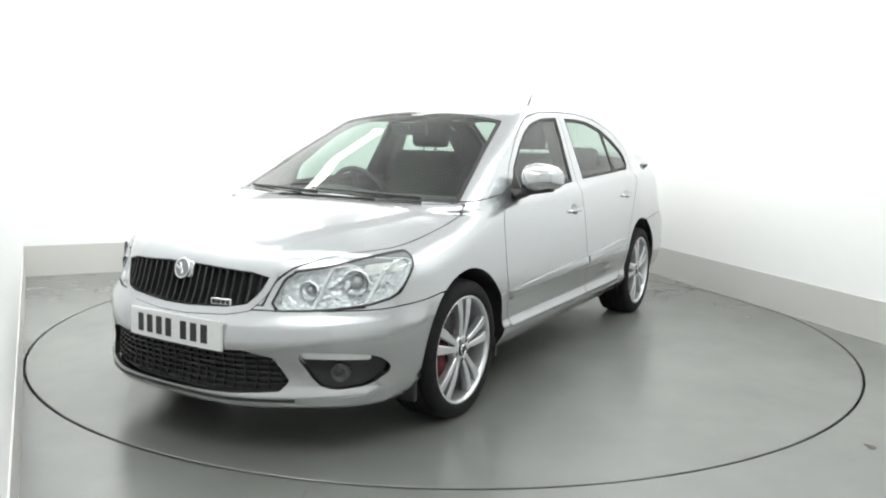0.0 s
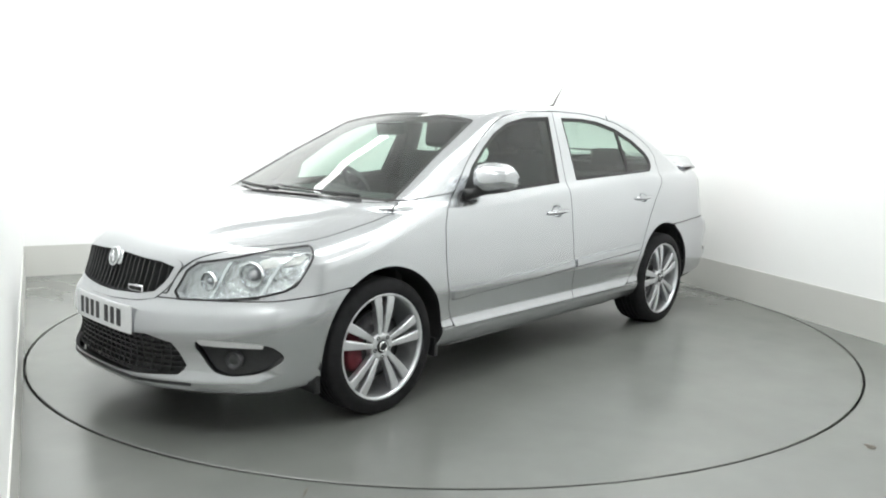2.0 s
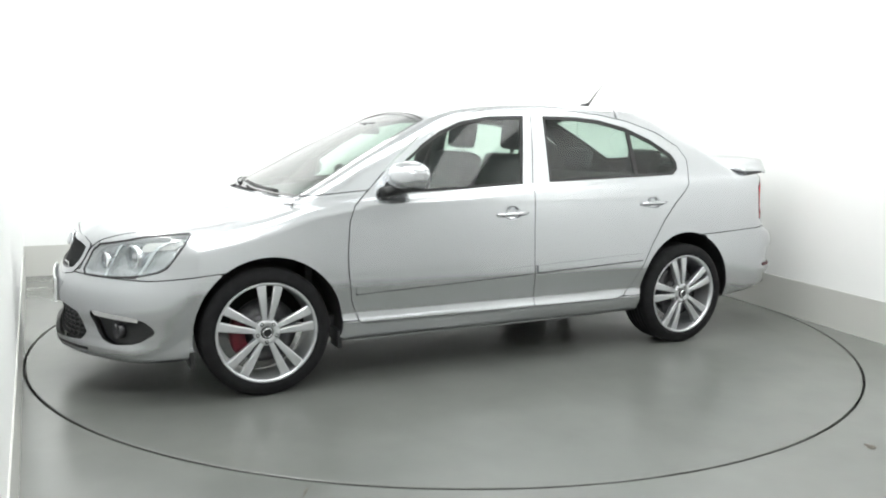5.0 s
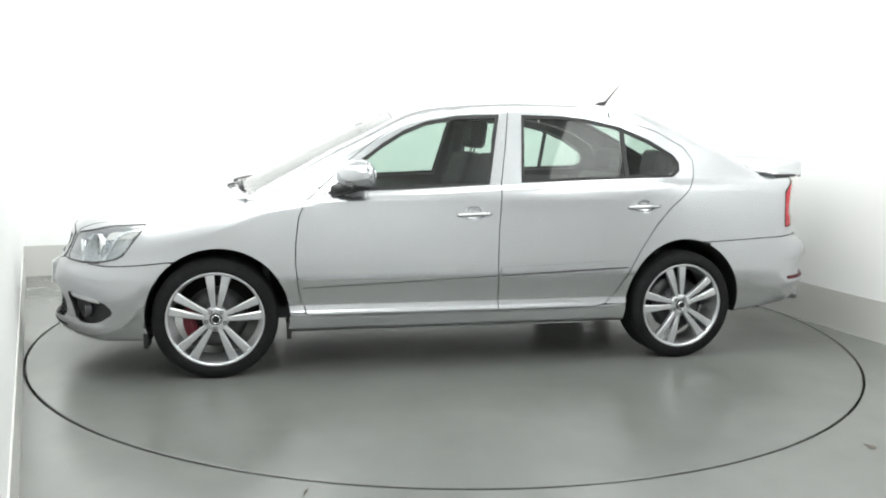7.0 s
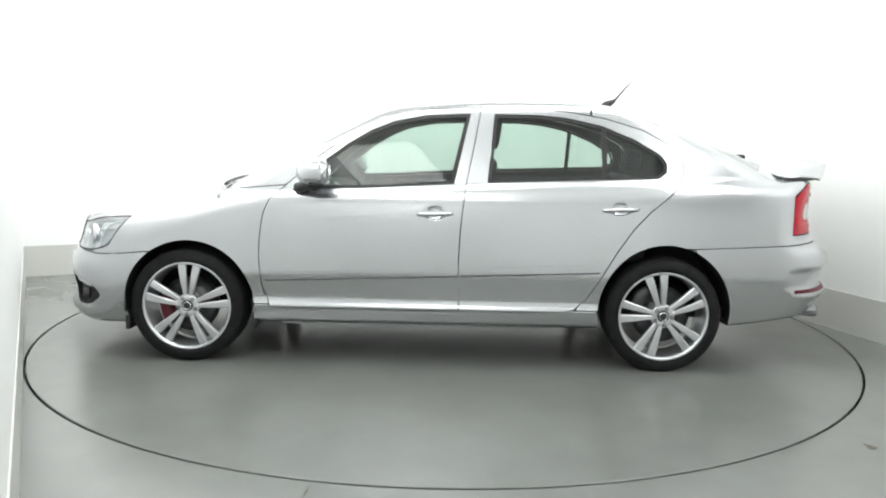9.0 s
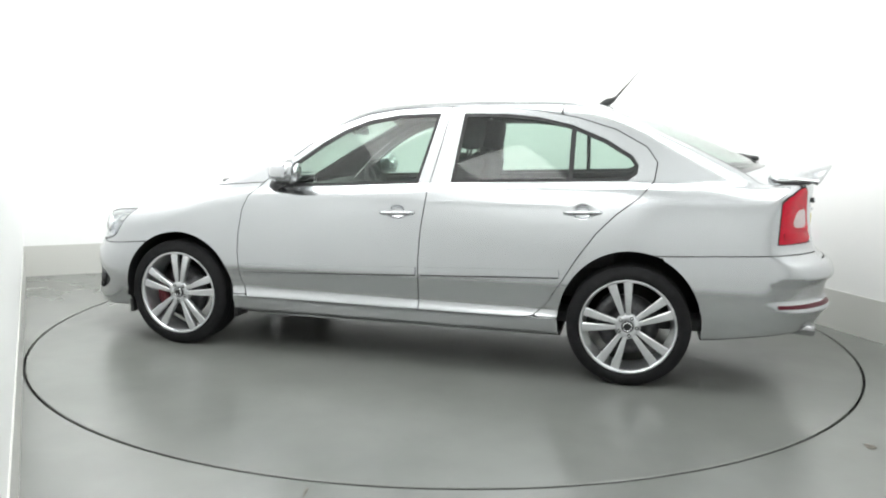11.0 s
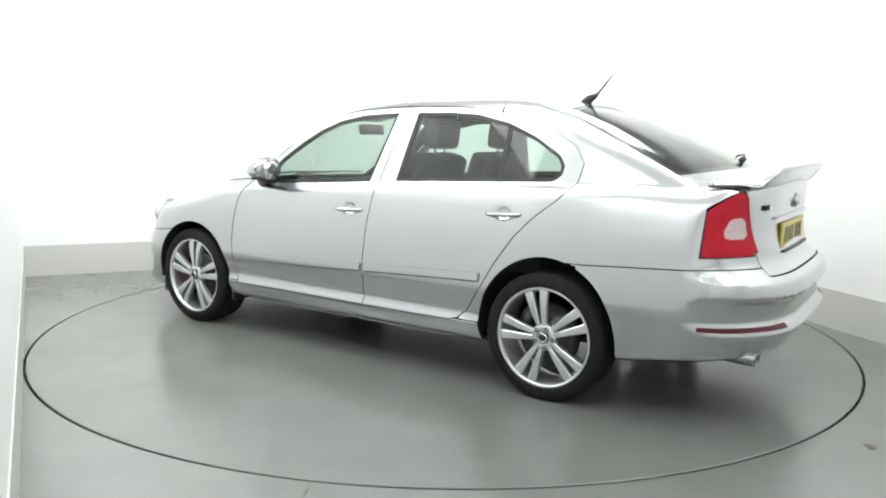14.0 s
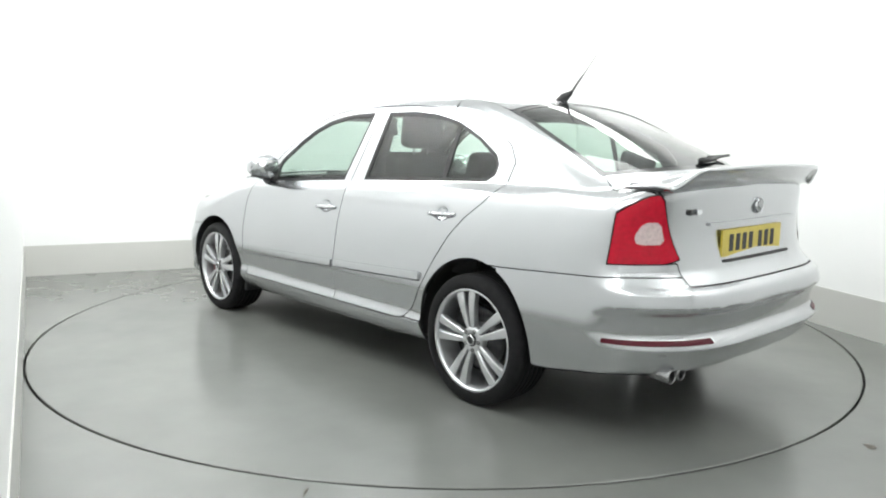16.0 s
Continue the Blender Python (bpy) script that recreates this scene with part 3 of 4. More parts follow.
def build_body(car):
    ends = less(reg_head, reg_tail, reg_grille, reg_low, reg_fog)
    panel("bonnet", both(reg_bonnet, less(reg_grille, reg_head)), PAINT, car)
    panel("roof", both(reg_roof, less(reg_glass, reg_front_door, reg_rear_door, reg_lid, reg_bonnet)), PAINT, car)
    panel("boot_lid", both(reg_lid, less(reg_rear_screen, reg_tail)), PAINT, car)
    panel("front_bumper", both(reg_front_bumper, reg_upper, less(reg_bonnet, reg_head, reg_grille, reg_low, reg_fog), reg_arch), PAINT, car)
    panel("rear_bumper", both(reg_rear_bumper, reg_upper, less(reg_lid, reg_tail), reg_arch), PAINT, car)
    for side in (on_left, on_right):
        panel("front_door", both(side, reg_front_door, less(reg_front_pane)), PAINT, car)
        panel("rear_door", both(side, reg_rear_door, less(reg_rear_pane), reg_arch), PAINT, car)
        rest = less(reg_glass, reg_bonnet, reg_lid, reg_front_bumper, reg_rear_bumper, reg_front_door, reg_rear_door, reg_sill, reg_roof, reg_head, reg_tail, reg_grille)
        panel("front_wing", both(side, rest, reg_arch, lambda x, y, z: x - 0.5), PAINT, car)
        panel("rear_wing", both(side, rest, reg_arch, lambda x, y, z: -0.5 - x), PAINT, car)
        panel("sill", both(side, reg_sill, reg_upper, reg_arch, less(reg_front_door, reg_rear_door)), PAINT, car)
    panel("underbody", lambda x, y, z: np.minimum(under_z(x) + 0.004 - z, arch(x, z)), UNDER, car, "black underside")
    # glass
    panel("windscreen", both(reg_screen), GLASS, car, "greenish laminated windscreen glass", 0.004, CLEAR, -0.004)
    panel("rear_window", both(reg_rear_screen), GLASS, car, "tinted heated rear window glass", 0.004, CLEAR, -0.004)
    for side in (on_left, on_right):
        panel("front_window", lambda x, y, z: np.minimum(np.minimum(reg_front_pane(x, y, z) - 0.012, 0.62 - x), side(x, y, z)), GLASS, car, "greenish side window glass", 0.004, CLEAR, -0.008)
        panel("rear_door_window", lambda x, y, z: np.minimum(np.minimum(reg_rear_pane(x, y, z) - 0.012, x + 0.955), side(x, y, z)), GLASS, car, "greenish side window glass", 0.004, CLEAR, -0.008)
        panel("quarter_window", lambda x, y, z: np.minimum(np.minimum(reg_rear_pane(x, y, z) - 0.012, -0.975 - x), side(x, y, z)), GLASS, car, "greenish side window glass", 0.004, CLEAR, -0.008)
        panel("window_seal", lambda x, y, z: np.minimum(np.minimum(reg_front_pane(x, y, z) - 0.001, np.maximum(0.015 - reg_front_pane(x, y, z), x - 0.615)), side(x, y, z)), SEAL_AND_SHADE, car, "black window seal", 0.012, SEAL_AND_SHADE, -0.003)
        panel("window_seal", lambda x, y, z: np.minimum(np.minimum(reg_rear_pane(x, y, z) - 0.001, np.maximum(0.015 - reg_rear_pane(x, y, z), 0.013 - np.abs(x + 0.965))), side(x, y, z)), SEAL_AND_SHADE, car, "black window seal", 0.012, SEAL_AND_SHADE, -0.003)
    panel("windscreen_surround", lambda x, y, z: np.minimum(reg_screen(x, y, z) - 0.001, 0.022 - reg_screen(x, y, z)), GLOSSBLACK, car, "black windscreen border", 0.008, SEAL_AND_SHADE, -0.002)
    panel("rear_window_surround", lambda x, y, z: np.minimum(reg_rear_screen(x, y, z) - 0.001, 0.03 - reg_rear_screen(x, y, z)), GLOSSBLACK, car, "black rear window border", 0.008, SEAL_AND_SHADE, -0.002)
    panel("cowl", lambda x, y, z: np.minimum(np.minimum(x - (1.215 - 0.125 * (np.abs(y) / 0.70) ** 2), 0.72 - np.abs(y)), np.minimum(-reg_bonnet(x, y, z), np.minimum(1.4 - x, z - 0.8))), BLACK, car, "black plastic cowl", 0.02, SEAL_AND_SHADE, -0.012)


def nose_at(y, z):
    return float(nose_x(z) - front_bow(abs(y)))


def tail_at(y, z):
    return float(tail_x(z) + rear_bow(abs(y)))


def flank_at(x, z):
    return float(half_width(x) - side_tuck(z))


def side_of(s):
    return on_left if s > 0 else on_right


def build_lamps(car):
    for s in (1, -1):
        side = side_of(s)
        lamp = panel("headlight", lambda x, y, z: np.minimum(reg_head(x, y, z) - 0.003, side(x, y, z)), FACETS, car, "clear headlight with chrome reflectors", 0.01, REFLECTOR, -0.03)
        panel("lens", lambda x, y, z: np.minimum(reg_head(x, y, z) - 0.003, side(x, y, z)), LENSGLASS, lamp, "clear plastic lens", 0.004, CLEAR, -0.001)
        panel("bezel", lambda x, y, z: np.minimum(np.minimum(reg_head(x, y, z) - 0.004, 0.009 - reg_head(x, y, z)), side(x, y, z)), REFLECTOR, lamp, "chrome inner rim", 0.030, REFLECTOR, -0.003)
        panel("lamp_seal", lambda x, y, z: np.minimum(np.minimum(reg_head(x, y, z) + 0.0005, 0.0075 - reg_head(x, y, z)), side(x, y, z)), SEAL_AND_SHADE, lamp, "thin black seal", 0.02, SEAL_AND_SHADE, -0.001)
        for k in (0.585, 0.735):
            panel("divider", lambda x, y, z: np.minimum(np.minimum(reg_head(x, y, z) - 0.012, 0.005 - np.abs(np.abs(y) - k - 0.25 * (z - 0.64))), side(x, y, z)), CHROME, lamp, "chrome divider", 0.02, CHROME, -0.014)
        for y, z, r, ahead in ((0.664, 0.644, 0.050, 24), (0.53, 0.615, 0.036, 14)):
            x = nose_at(y, z) - 0.042
            m = pose(x, s * y, z) @ pose(0, 0, 0, 0, 0, s * ahead) @ pose(0, 0, 0, 0, 0, -90)
            part("reflector_bowl", lathe_bm([(r, 0.034), (r + 0.004, 0.034), (r * 0.98, 0.0), (r * 0.6, -0.015), (0.004, -0.02)], 32), CHROME, lamp, m=m)
            part("bulb_lens", lathe_bm([(0.002, 0.032), (r * 0.3, 0.029), (r * 0.5, 0.02), (r * 0.58, 0.005), (r * 0.58, -0.01)], 24), GLASSBALL, lamp, "clear projector lens", m=m)
        panel("inner_trim", lambda x, y, z: np.minimum(np.minimum(reg_head(x, y, z) - 0.02, 0.035 - np.abs(z - 0.70 - 0.25 * (np.abs(y) - 0.68))), np.minimum(side(x, y, z), np.abs(y) - 0.69)), WHITELENS, lamp, "ribbed indicator insert", 0.006, SEAL_AND_SHADE, -0.025)
        panel("inner_trim", lambda x, y, z: np.minimum(np.minimum(reg_head(x, y, z) - 0.015, 0.46 - np.abs(y)), side(x, y, z)), ALLOY, lamp, "silver inner trim", 0.006, SEAL_AND_SHADE, -0.03)
        # rear lamp
        tail = panel("tail_light", lambda x, y, z: np.minimum(reg_tail(x, y, z) - 0.003, side(x, y, z)), REDLENS, car, "red tail light with a clear inset", 0.03, SEAL_AND_SHADE, 0.002)
        inset = rounded([(0.62, 0.797), (0.715, 0.797), (0.722, 0.83), (0.695, 0.885), (0.637, 0.888)], 1)
        panel("reverse_lens", lambda x, y, z: np.minimum(np.minimum(poly(np.abs(y), z, inset), reg_tail(x, y, z) - 0.014), side(x, y, z)), REVERSE, tail, "clear reversing lamp lens", 0.004, REVERSE, 0.0035)
        band = rounded([(0.60, 0.745), (0.80, 0.745), (0.80, 0.775), (0.60, 0.775)], 1)
        panel("lamp_rib", lambda x, y, z: np.minimum(np.minimum(poly(np.abs(y), z, band), -2.0 - x), side(x, y, z)), REDLENS, tail, "", 0.006, SEAL_AND_SHADE, 0.005)
        panel("rear_reflector", lambda x, y, z: np.minimum(np.minimum(0.0095 - np.abs(z - 0.419), -1.99 - x), np.minimum(np.abs(y) - 0.49, side(x, y, z))), DARKRED, car, "dark red bumper reflector", 0.01, SEAL_AND_SHADE, 0.003)
        # fog lamp recess
        fog = panel("fog_recess", lambda x, y, z: np.minimum(reg_fog(x, y, z) - 0.002, side(x, y, z)), BLACK, car, "black fog lamp surround", 0.01, SEAL_AND_SHADE, -0.028)
        y, z = 0.655, 0.305
        m = pose(nose_at(y, z) - 0.03, s * y, z) @ pose(0, 0, 0, 0, 0, s * 22) @ pose(0, 0, 0, 0, 0, -90)
        part("fog_lamp", lathe_bm([(0.036, -0.01), (0.036, 0.016), (0.033, 0.018), (0.030, 0.006), (0.018, -0.006), (0.002, -0.010)], 28), STEEL, fog, "round chrome fog lamp", m=m)
        part("fog_lens", lathe_bm([(0.002, 0.019), (0.018, 0.018), (0.031, 0.014)], 24), LENSGLASS, fog, m=m)
        blade = [(0.545, 0.389), (0.66, 0.384), (0.755, 0.371), (0.75, 0.352), (0.565, 0.364)]
        panel("daytime_light", lambda x, y, z: np.minimum(np.minimum(poly(np.abs(y), z, blade), x - 1.6), side(x, y, z)), REFLECTOR, fog, "clear daytime running light strip", 0.02, SEAL_AND_SHADE, -0.008)


def slat_bm(y, z0, z1, half, back, front):
    """An upright grille fin that follows the nose."""
    bm = bmesh.new()
    rows = []
    for k in range(5):
        z = z0 + (z1 - z0) * k / 4
        x = nose_at(y, z)
        rows.append([bm.verts.new((x - back, y - half, z)), bm.verts.new((x - front, y - half * 0.6, z)), bm.verts.new((x - front, y + half * 0.6, z)), bm.verts.new((x - back, y + half, z))])
    for p, q in zip(rows, rows[1:]):
        for i in range(4):
            bm.faces.new((p[i], p[(i + 1) % 4], q[(i + 1) % 4], q[i]))
    bmesh.ops.recalc_face_normals(bm, faces=bm.faces[:])
    return bm


def bar_bm(points, half_h, depth):
    """A thin horizontal bar along points (x, y, z), standing off them."""
    bm = bmesh.new()
    rows = []
    for x, y, z in points:
        rows.append([bm.verts.new((x, y, z - half_h)), bm.verts.new((x + depth, y, z - half_h)), bm.verts.new((x + depth, y, z + half_h)), bm.verts.new((x, y, z + half_h))])
    for p, q in zip(rows, rows[1:]):
        for i in range(4):
            bm.faces.new((p[i], p[(i + 1) % 4], q[(i + 1) % 4], q[i]))
    bm.faces.new(rows[0])
    bm.faces.new(rows[-1])
    bmesh.ops.recalc_face_normals(bm, faces=bm.faces[:])
    return bm


def plate_bm(x0, x1, y0, y1, z0, z1, bend, n=9):
    """A thin slab in x and y that may follow the bumper's curve."""
    bm = bmesh.new()
    rows = []
    for x in np.linspace(x0, x1, n):
        d = bend * float(front_bow(abs(x)))
        rows.append([bm.verts.new((x, y, z - d)) for y, z in ((y0, z0), (y1, z0), (y1, z1), (y0, z1))])
    for p, q in zip(rows, rows[1:]):
        for i in range(4):
            bm.faces.new((p[i], p[(i + 1) % 4], q[(i + 1) % 4], q[i]))
    bm.faces.new(rows[0])
    bm.faces.new(rows[-1])
    bmesh.ops.recalc_face_normals(bm, faces=bm.faces[:])
    return bm


def number_plate(car, m, material, label, bend=0.0, wide=0.26):
    plate = part("number_plate", plate_bm(-wide, wide, -0.056, 0.056, -0.003, 0.003, bend, 17), material, car, label, smooth=False, m=m)
    part("plate_edge", plate_bm(-wide - 0.002, wide + 0.002, -0.058, 0.058, -0.005, -0.0025, bend, 17), material, plate, smooth=False)
    x, k = -0.205 * wide / 0.26, wide / 0.26
    for i in range(7):
        part("plain_bar", plate_bm(x, x + 0.034 * k, -0.036, 0.036, 0.002, 0.0042, bend, 3), INK, plate, smooth=False)
        x += (0.056 + (0.028 if i == 3 else 0)) * k
    return plate


def badge(car, m, r=0.040):
    b = part("badge", lathe_bm([(r, 0.0), (r, 0.008), (r * 0.92, 0.011), (r * 0.84, 0.008)], 40), CHROME, car, "round chrome badge with a plain grey centre", m=m)
    part("badge_field", lathe_bm([(r * 0.84, 0.0075), (r * 0.5, 0.009), (0.001, 0.0095)], 32), BADGEGREY, b)
    part("emblem_bar", box_bm(-r * 0.12, r * 0.12, 0.008, 0.013, -r * 0.6, r * 0.6, 0.002), CHROME, b, m=pose(0, 0, 0, 0, 25, 0))
    part("emblem_bar", box_bm(-r * 0.12, r * 0.12, 0.008, 0.013, -r * 0.45, r * 0.45, 0.002), CHROME, b, m=pose(r * 0.25, 0, 0, 0, 70, 0))
    return b


def build_nose(car):
    grille = panel("grille", lambda x, y, z: reg_grille(x, y, z) - 0.002, BLACK, car, "black radiator grille with upright fins", 0.01, SEAL_AND_SHADE, -0.035)
    panel("surround", lambda x, y, z: np.minimum(reg_grille(x, y, z) + 0.020, 0.006 - reg_grille(x, y, z)), PAINT, grille, "silver grille frame", 0.03, SEAL_AND_SHADE, 0.004)
    for i in range(21):
        y = -0.37 + i * 0.037
        zs = np.linspace(0.50, 0.72, 80)
        ok = zs[poly(np.full(80, y), zs, GRILLE) > 0.008]
        if len(ok) > 4:
            part("fin", slat_bm(y, ok[0], ok[-1], 0.006, 0.032, 0.006), BLACK, grille, smooth=False)
    for z0 in (0.672,):
        part("crest", box_bm(-0.05, 0.05, -0.02, 0.004, -0.038, 0.03, 0.012, 3), PAINT, grille, m=pose(nose_at(0, z0) + 0.008, 0, z0) @ pose(0, 0, 0, 0, 0, -90) @ pose(0, 0, 0, 12, 0, 0))
    badge(car, pose(nose_at(0, 0.668) + 0.008, 0, 0.668) @ pose(0, 0, 0, 0, -14, 0) @ pose(0, 0, 0, 0, 0, -90), 0.043)
    y, z = 0.235, 0.565
    m = pose(nose_at(y, z) + 0.005, y, z, 0, 0, 0) @ pose(0, 0, 0, 0, 0, 100)
    tag = part("model_tag", box_bm(-0.048, 0.048, -0.006, 0.0, -0.013, 0.013, 0.003), CHROME, car, "small chrome model tag with plain shapes", m=m)
    for i in range(4):
        part("plain_bar", box_bm(-0.04 + i * 0.021, -0.024 + i * 0.021, -0.008, -0.005, -0.008, 0.008), BLACK, tag, smooth=False)
    # lower grille
    low = panel("lower_grille", lambda x, y, z: reg_low(x, y, z) - 0.002, BLACK, car, "black honeycomb lower grille", 0.01, SEAL_AND_SHADE, -0.045)
    for k in range(7):
        z = 0.238 + 0.022 * k
        w = np.linspace(0.3, 0.6, 200)
        w = w[poly(w, np.full(200, z), LOW_GRILLE) > 0.004]
        if len(w):
            e = float(w[-1])
            part("bar", bar_bm([(nose_at(t * e, z) - 0.035, t * e, z) for t in np.linspace(-1, 1, 21)], 0.004, 0.012), BLACK, low, smooth=False)
    for k in range(25):
        y = -0.52 + k * 0.0433
        zs = np.linspace(0.2, 0.4, 80)
        ok = zs[poly(np.full(80, y), zs, LOW_GRILLE) > 0.004]
        if len(ok) > 4:
            part("upright", slat_bm(y, ok[0], ok[-1], 0.004, 0.036, 0.022), BLACK, low, smooth=False)
    panel("lip", lambda x, y, z: np.minimum(np.minimum(0.006 - np.abs(z - 0.205), x - 1.9), 0.54 - np.abs(y)), BLACK, car, "black slot above the front lip", 0.012, SEAL_AND_SHADE, 0.001)
    number_plate(car, pose(nose_at(0, 0.445) + 0.004, 0.03, 0.445, 0, 0, 0) @ pose(0, 0, 0, 0, 0, 90) @ pose(0, 0, 0, 88, 0, 0), WHITEPLATE, "white front number plate with plain dark bars", 0.85)
    # wipers
    for y0, y1, r in ((0.52, -0.10, 0.6), (-0.05, -0.60, 0.5)):
        def on_screen(y, up):
            x = 1.205 - 0.125 * (abs(y) / 0.70) ** 2 - up
            a = abs(y)
            z = float(roof_line(x + 0.07 * (a / 0.6) ** 2)) - 0.019 * (a / 0.6) ** 2
            return (x, y, max(z, 0.88) + 0.018)
        w = part("wiper", tube_bm([on_screen(y0 + (y1 - y0) * t, -0.02 + 0.03 * t) for t in np.linspace(0, 1, 9)], [0.010, 0.009, 0.008, 0.006, 0.006, 0.005, 0.005, 0.005, 0.004]), BLACK, car, "black windscreen wiper")
        part("blade", tube_bm([Vector(on_screen(y0 + (y1 - y0) * t, -0.01 + 0.03 * t)) - Vector((0.010, 0, 0.006)) for t in np.linspace(0.25, 1.05, 9)], 0.004, 6), BLACK, w)


def build_tail(car):
    number_plate(car, pose(tail_at(0, 0.787) - 0.003, 0.04, 0.787) @ pose(0, 0, 0, 0, 0, -90) @ pose(0, 0, 0, 90, 0, 0), YELLOWPLATE, "yellow rear number plate with plain dark bars", 0.0, 0.275)
    part("plate_strip", bar_bm([(tail_at(y, 0.872) - 0.012, y, 0.872) for y in np.linspace(-0.40, 0.40, 15)], 0.006, 0.02), PAINT, car, "silver strip above the plate", smooth=False)
    # shade below the plate, drawn as a thin black bar
    part("plate_strip", bar_bm([(tail_at(y, 0.716) - 0.010, y, 0.716) for y in np.linspace(-0.30, 0.30, 11)], 0.006, 0.02), BLACK, car, "black strip painted in for the shade below the plate", smooth=False)
    badge(car, pose(tail_at(0, 0.935) - 0.003, 0, 0.935) @ pose(0, 0, 0, 0, 0, 90), 0.036)
    for y0, w, mt in ((0.515, 0.028, BLACK), (0.465, 0.05, CHROME)):
        y, z = y0, 0.925
        part("model_tag", box_bm(-0.004, 0.004, -w / 2, w / 2, -0.012, 0.012, 0.002), mt, car, "small plain model tag", m=pose(tail_at(y, z) - 0.004, y, z) @ pose(0, 0, 0, 0, 0, 7))
    # spoiler: a ducktail blade that grows out of the deck, its ends running down to the lamps
    bm = bmesh.new()
    rows = []
    for u in np.linspace(-1, 1, 61):
        a = abs(u)
        y = 0.648 * u
        rise = 1 - step(0.80, 1.0, a) ** 1.5
        lead = -1.985 + 0.05 * a ** 2 - 0.02 * (1 - rise)
        trail = -2.285 + 0.085 * a ** 3 + 0.035 * (1 - rise)
        z0 = 1.050 - 0.018 * a ** 2
        z1 = 1.062 + 0.057 * rise - 0.022 * a ** 2 - 0.012 * (1 - rise)
        prof = [(0.0, z0 - 0.004), (0.06, z0 + 0.006), (0.4, z0 + (z1 - z0) * 0.28 + 0.008), (0.75, z0 + (z1 - z0) * 0.70 + 0.003), (0.97, z1), (1.0, z1 - 0.004), (1.0, z1 - 0.013),
                (0.94, z1 - 0.022), (0.86, z1 - 0.034 * rise - 0.014), (0.74, 1.030 - 0.02 * a), (0.3, 1.020 - 0.02 * a)]
        rows.append([bm.verts.new((lead + (trail - lead) * c, y, z)) for c, z in prof])
    n = len(rows[0])
    for p, q in zip(rows, rows[1:]):
        for i in range(n):
            bm.faces.new((p[i], p[(i + 1) % n], q[(i + 1) % n], q[i]))
    bm.faces.new(rows[0])
    bm.faces.new(rows[-1])
    bmesh.ops.recalc_face_normals(bm, faces=bm.faces[:])
    sp = part("spoiler", bm, PAINT, car, "silver boot lid spoiler")
    for s in (1, -1):
        part("spoiler_seal", tube_bm([(-1.955, s * 0.662, 1.017), (-2.05, s * 0.660, 1.016), (-2.12, s * 0.650, 1.016)], [0.004, 0.010, 0.006], 8), SEAL_AND_SHADE, sp, "dark seal under the spoiler end")
    # rear wiper at the foot of the rear window
    zw = float(roof_line(-1.93)) + 0.008
    w = part("rear_wiper", tube_bm([(-1.95, 0.06, zw - 0.005), (-1.94, -0.05, zw), (-1.90, -0.2, zw + 0.012), (-1.87, -0.36, zw + 0.018)], [0.016, 0.011, 0.008, 0.006]), BLACK, car, "black rear wiper")
    part("blade", tube_bm([(-1.885, -0.12, zw + 0.012), (-1.85, -0.40, zw + 0.018)], 0.006, 6), BLACK, w)
    # exhaust
    for y in (0.56, 0.635):
        part("exhaust_tip", lathe_bm([(0.026, 0.0), (0.030, 0.0), (0.032, 0.006), (0.031, 0.16), (0.027, 0.16), (0.026, 0.004)], 28, closed=True), EXHAUST, car, "round chrome exhaust tip", m=pose(-2.20, y, 0.277, 0, 0, -90) @ pose(0, 0, 0, 4, 0, 0))
    part("silencer", box_bm(-2.00, -1.75, 0.1, 0.66, 0.245, 0.31, 0.03), UNDER, car, "dark exhaust silencer")
    # aerial
    base = part("aerial", tube_bm([(-1.075, 0, 1.405), (-1.105, 0, 1.435), (-1.14, 0, 1.452), (-1.155, 0, 1.468)], [0.030, 0.024, 0.013, 0.006], 12), BLACK, car, "black roof aerial")
    part("rod", tube_bm([(-1.145, 0, 1.455), (-1.20, 0, 1.522), (-1.24, 0, 1.568), (-1.345, 0, 1.70)], [0.0065, 0.005, 0.0022, 0.001], 8), BLACK, base)


def mould_line(x):
    return 0.491 - 0.042 * x


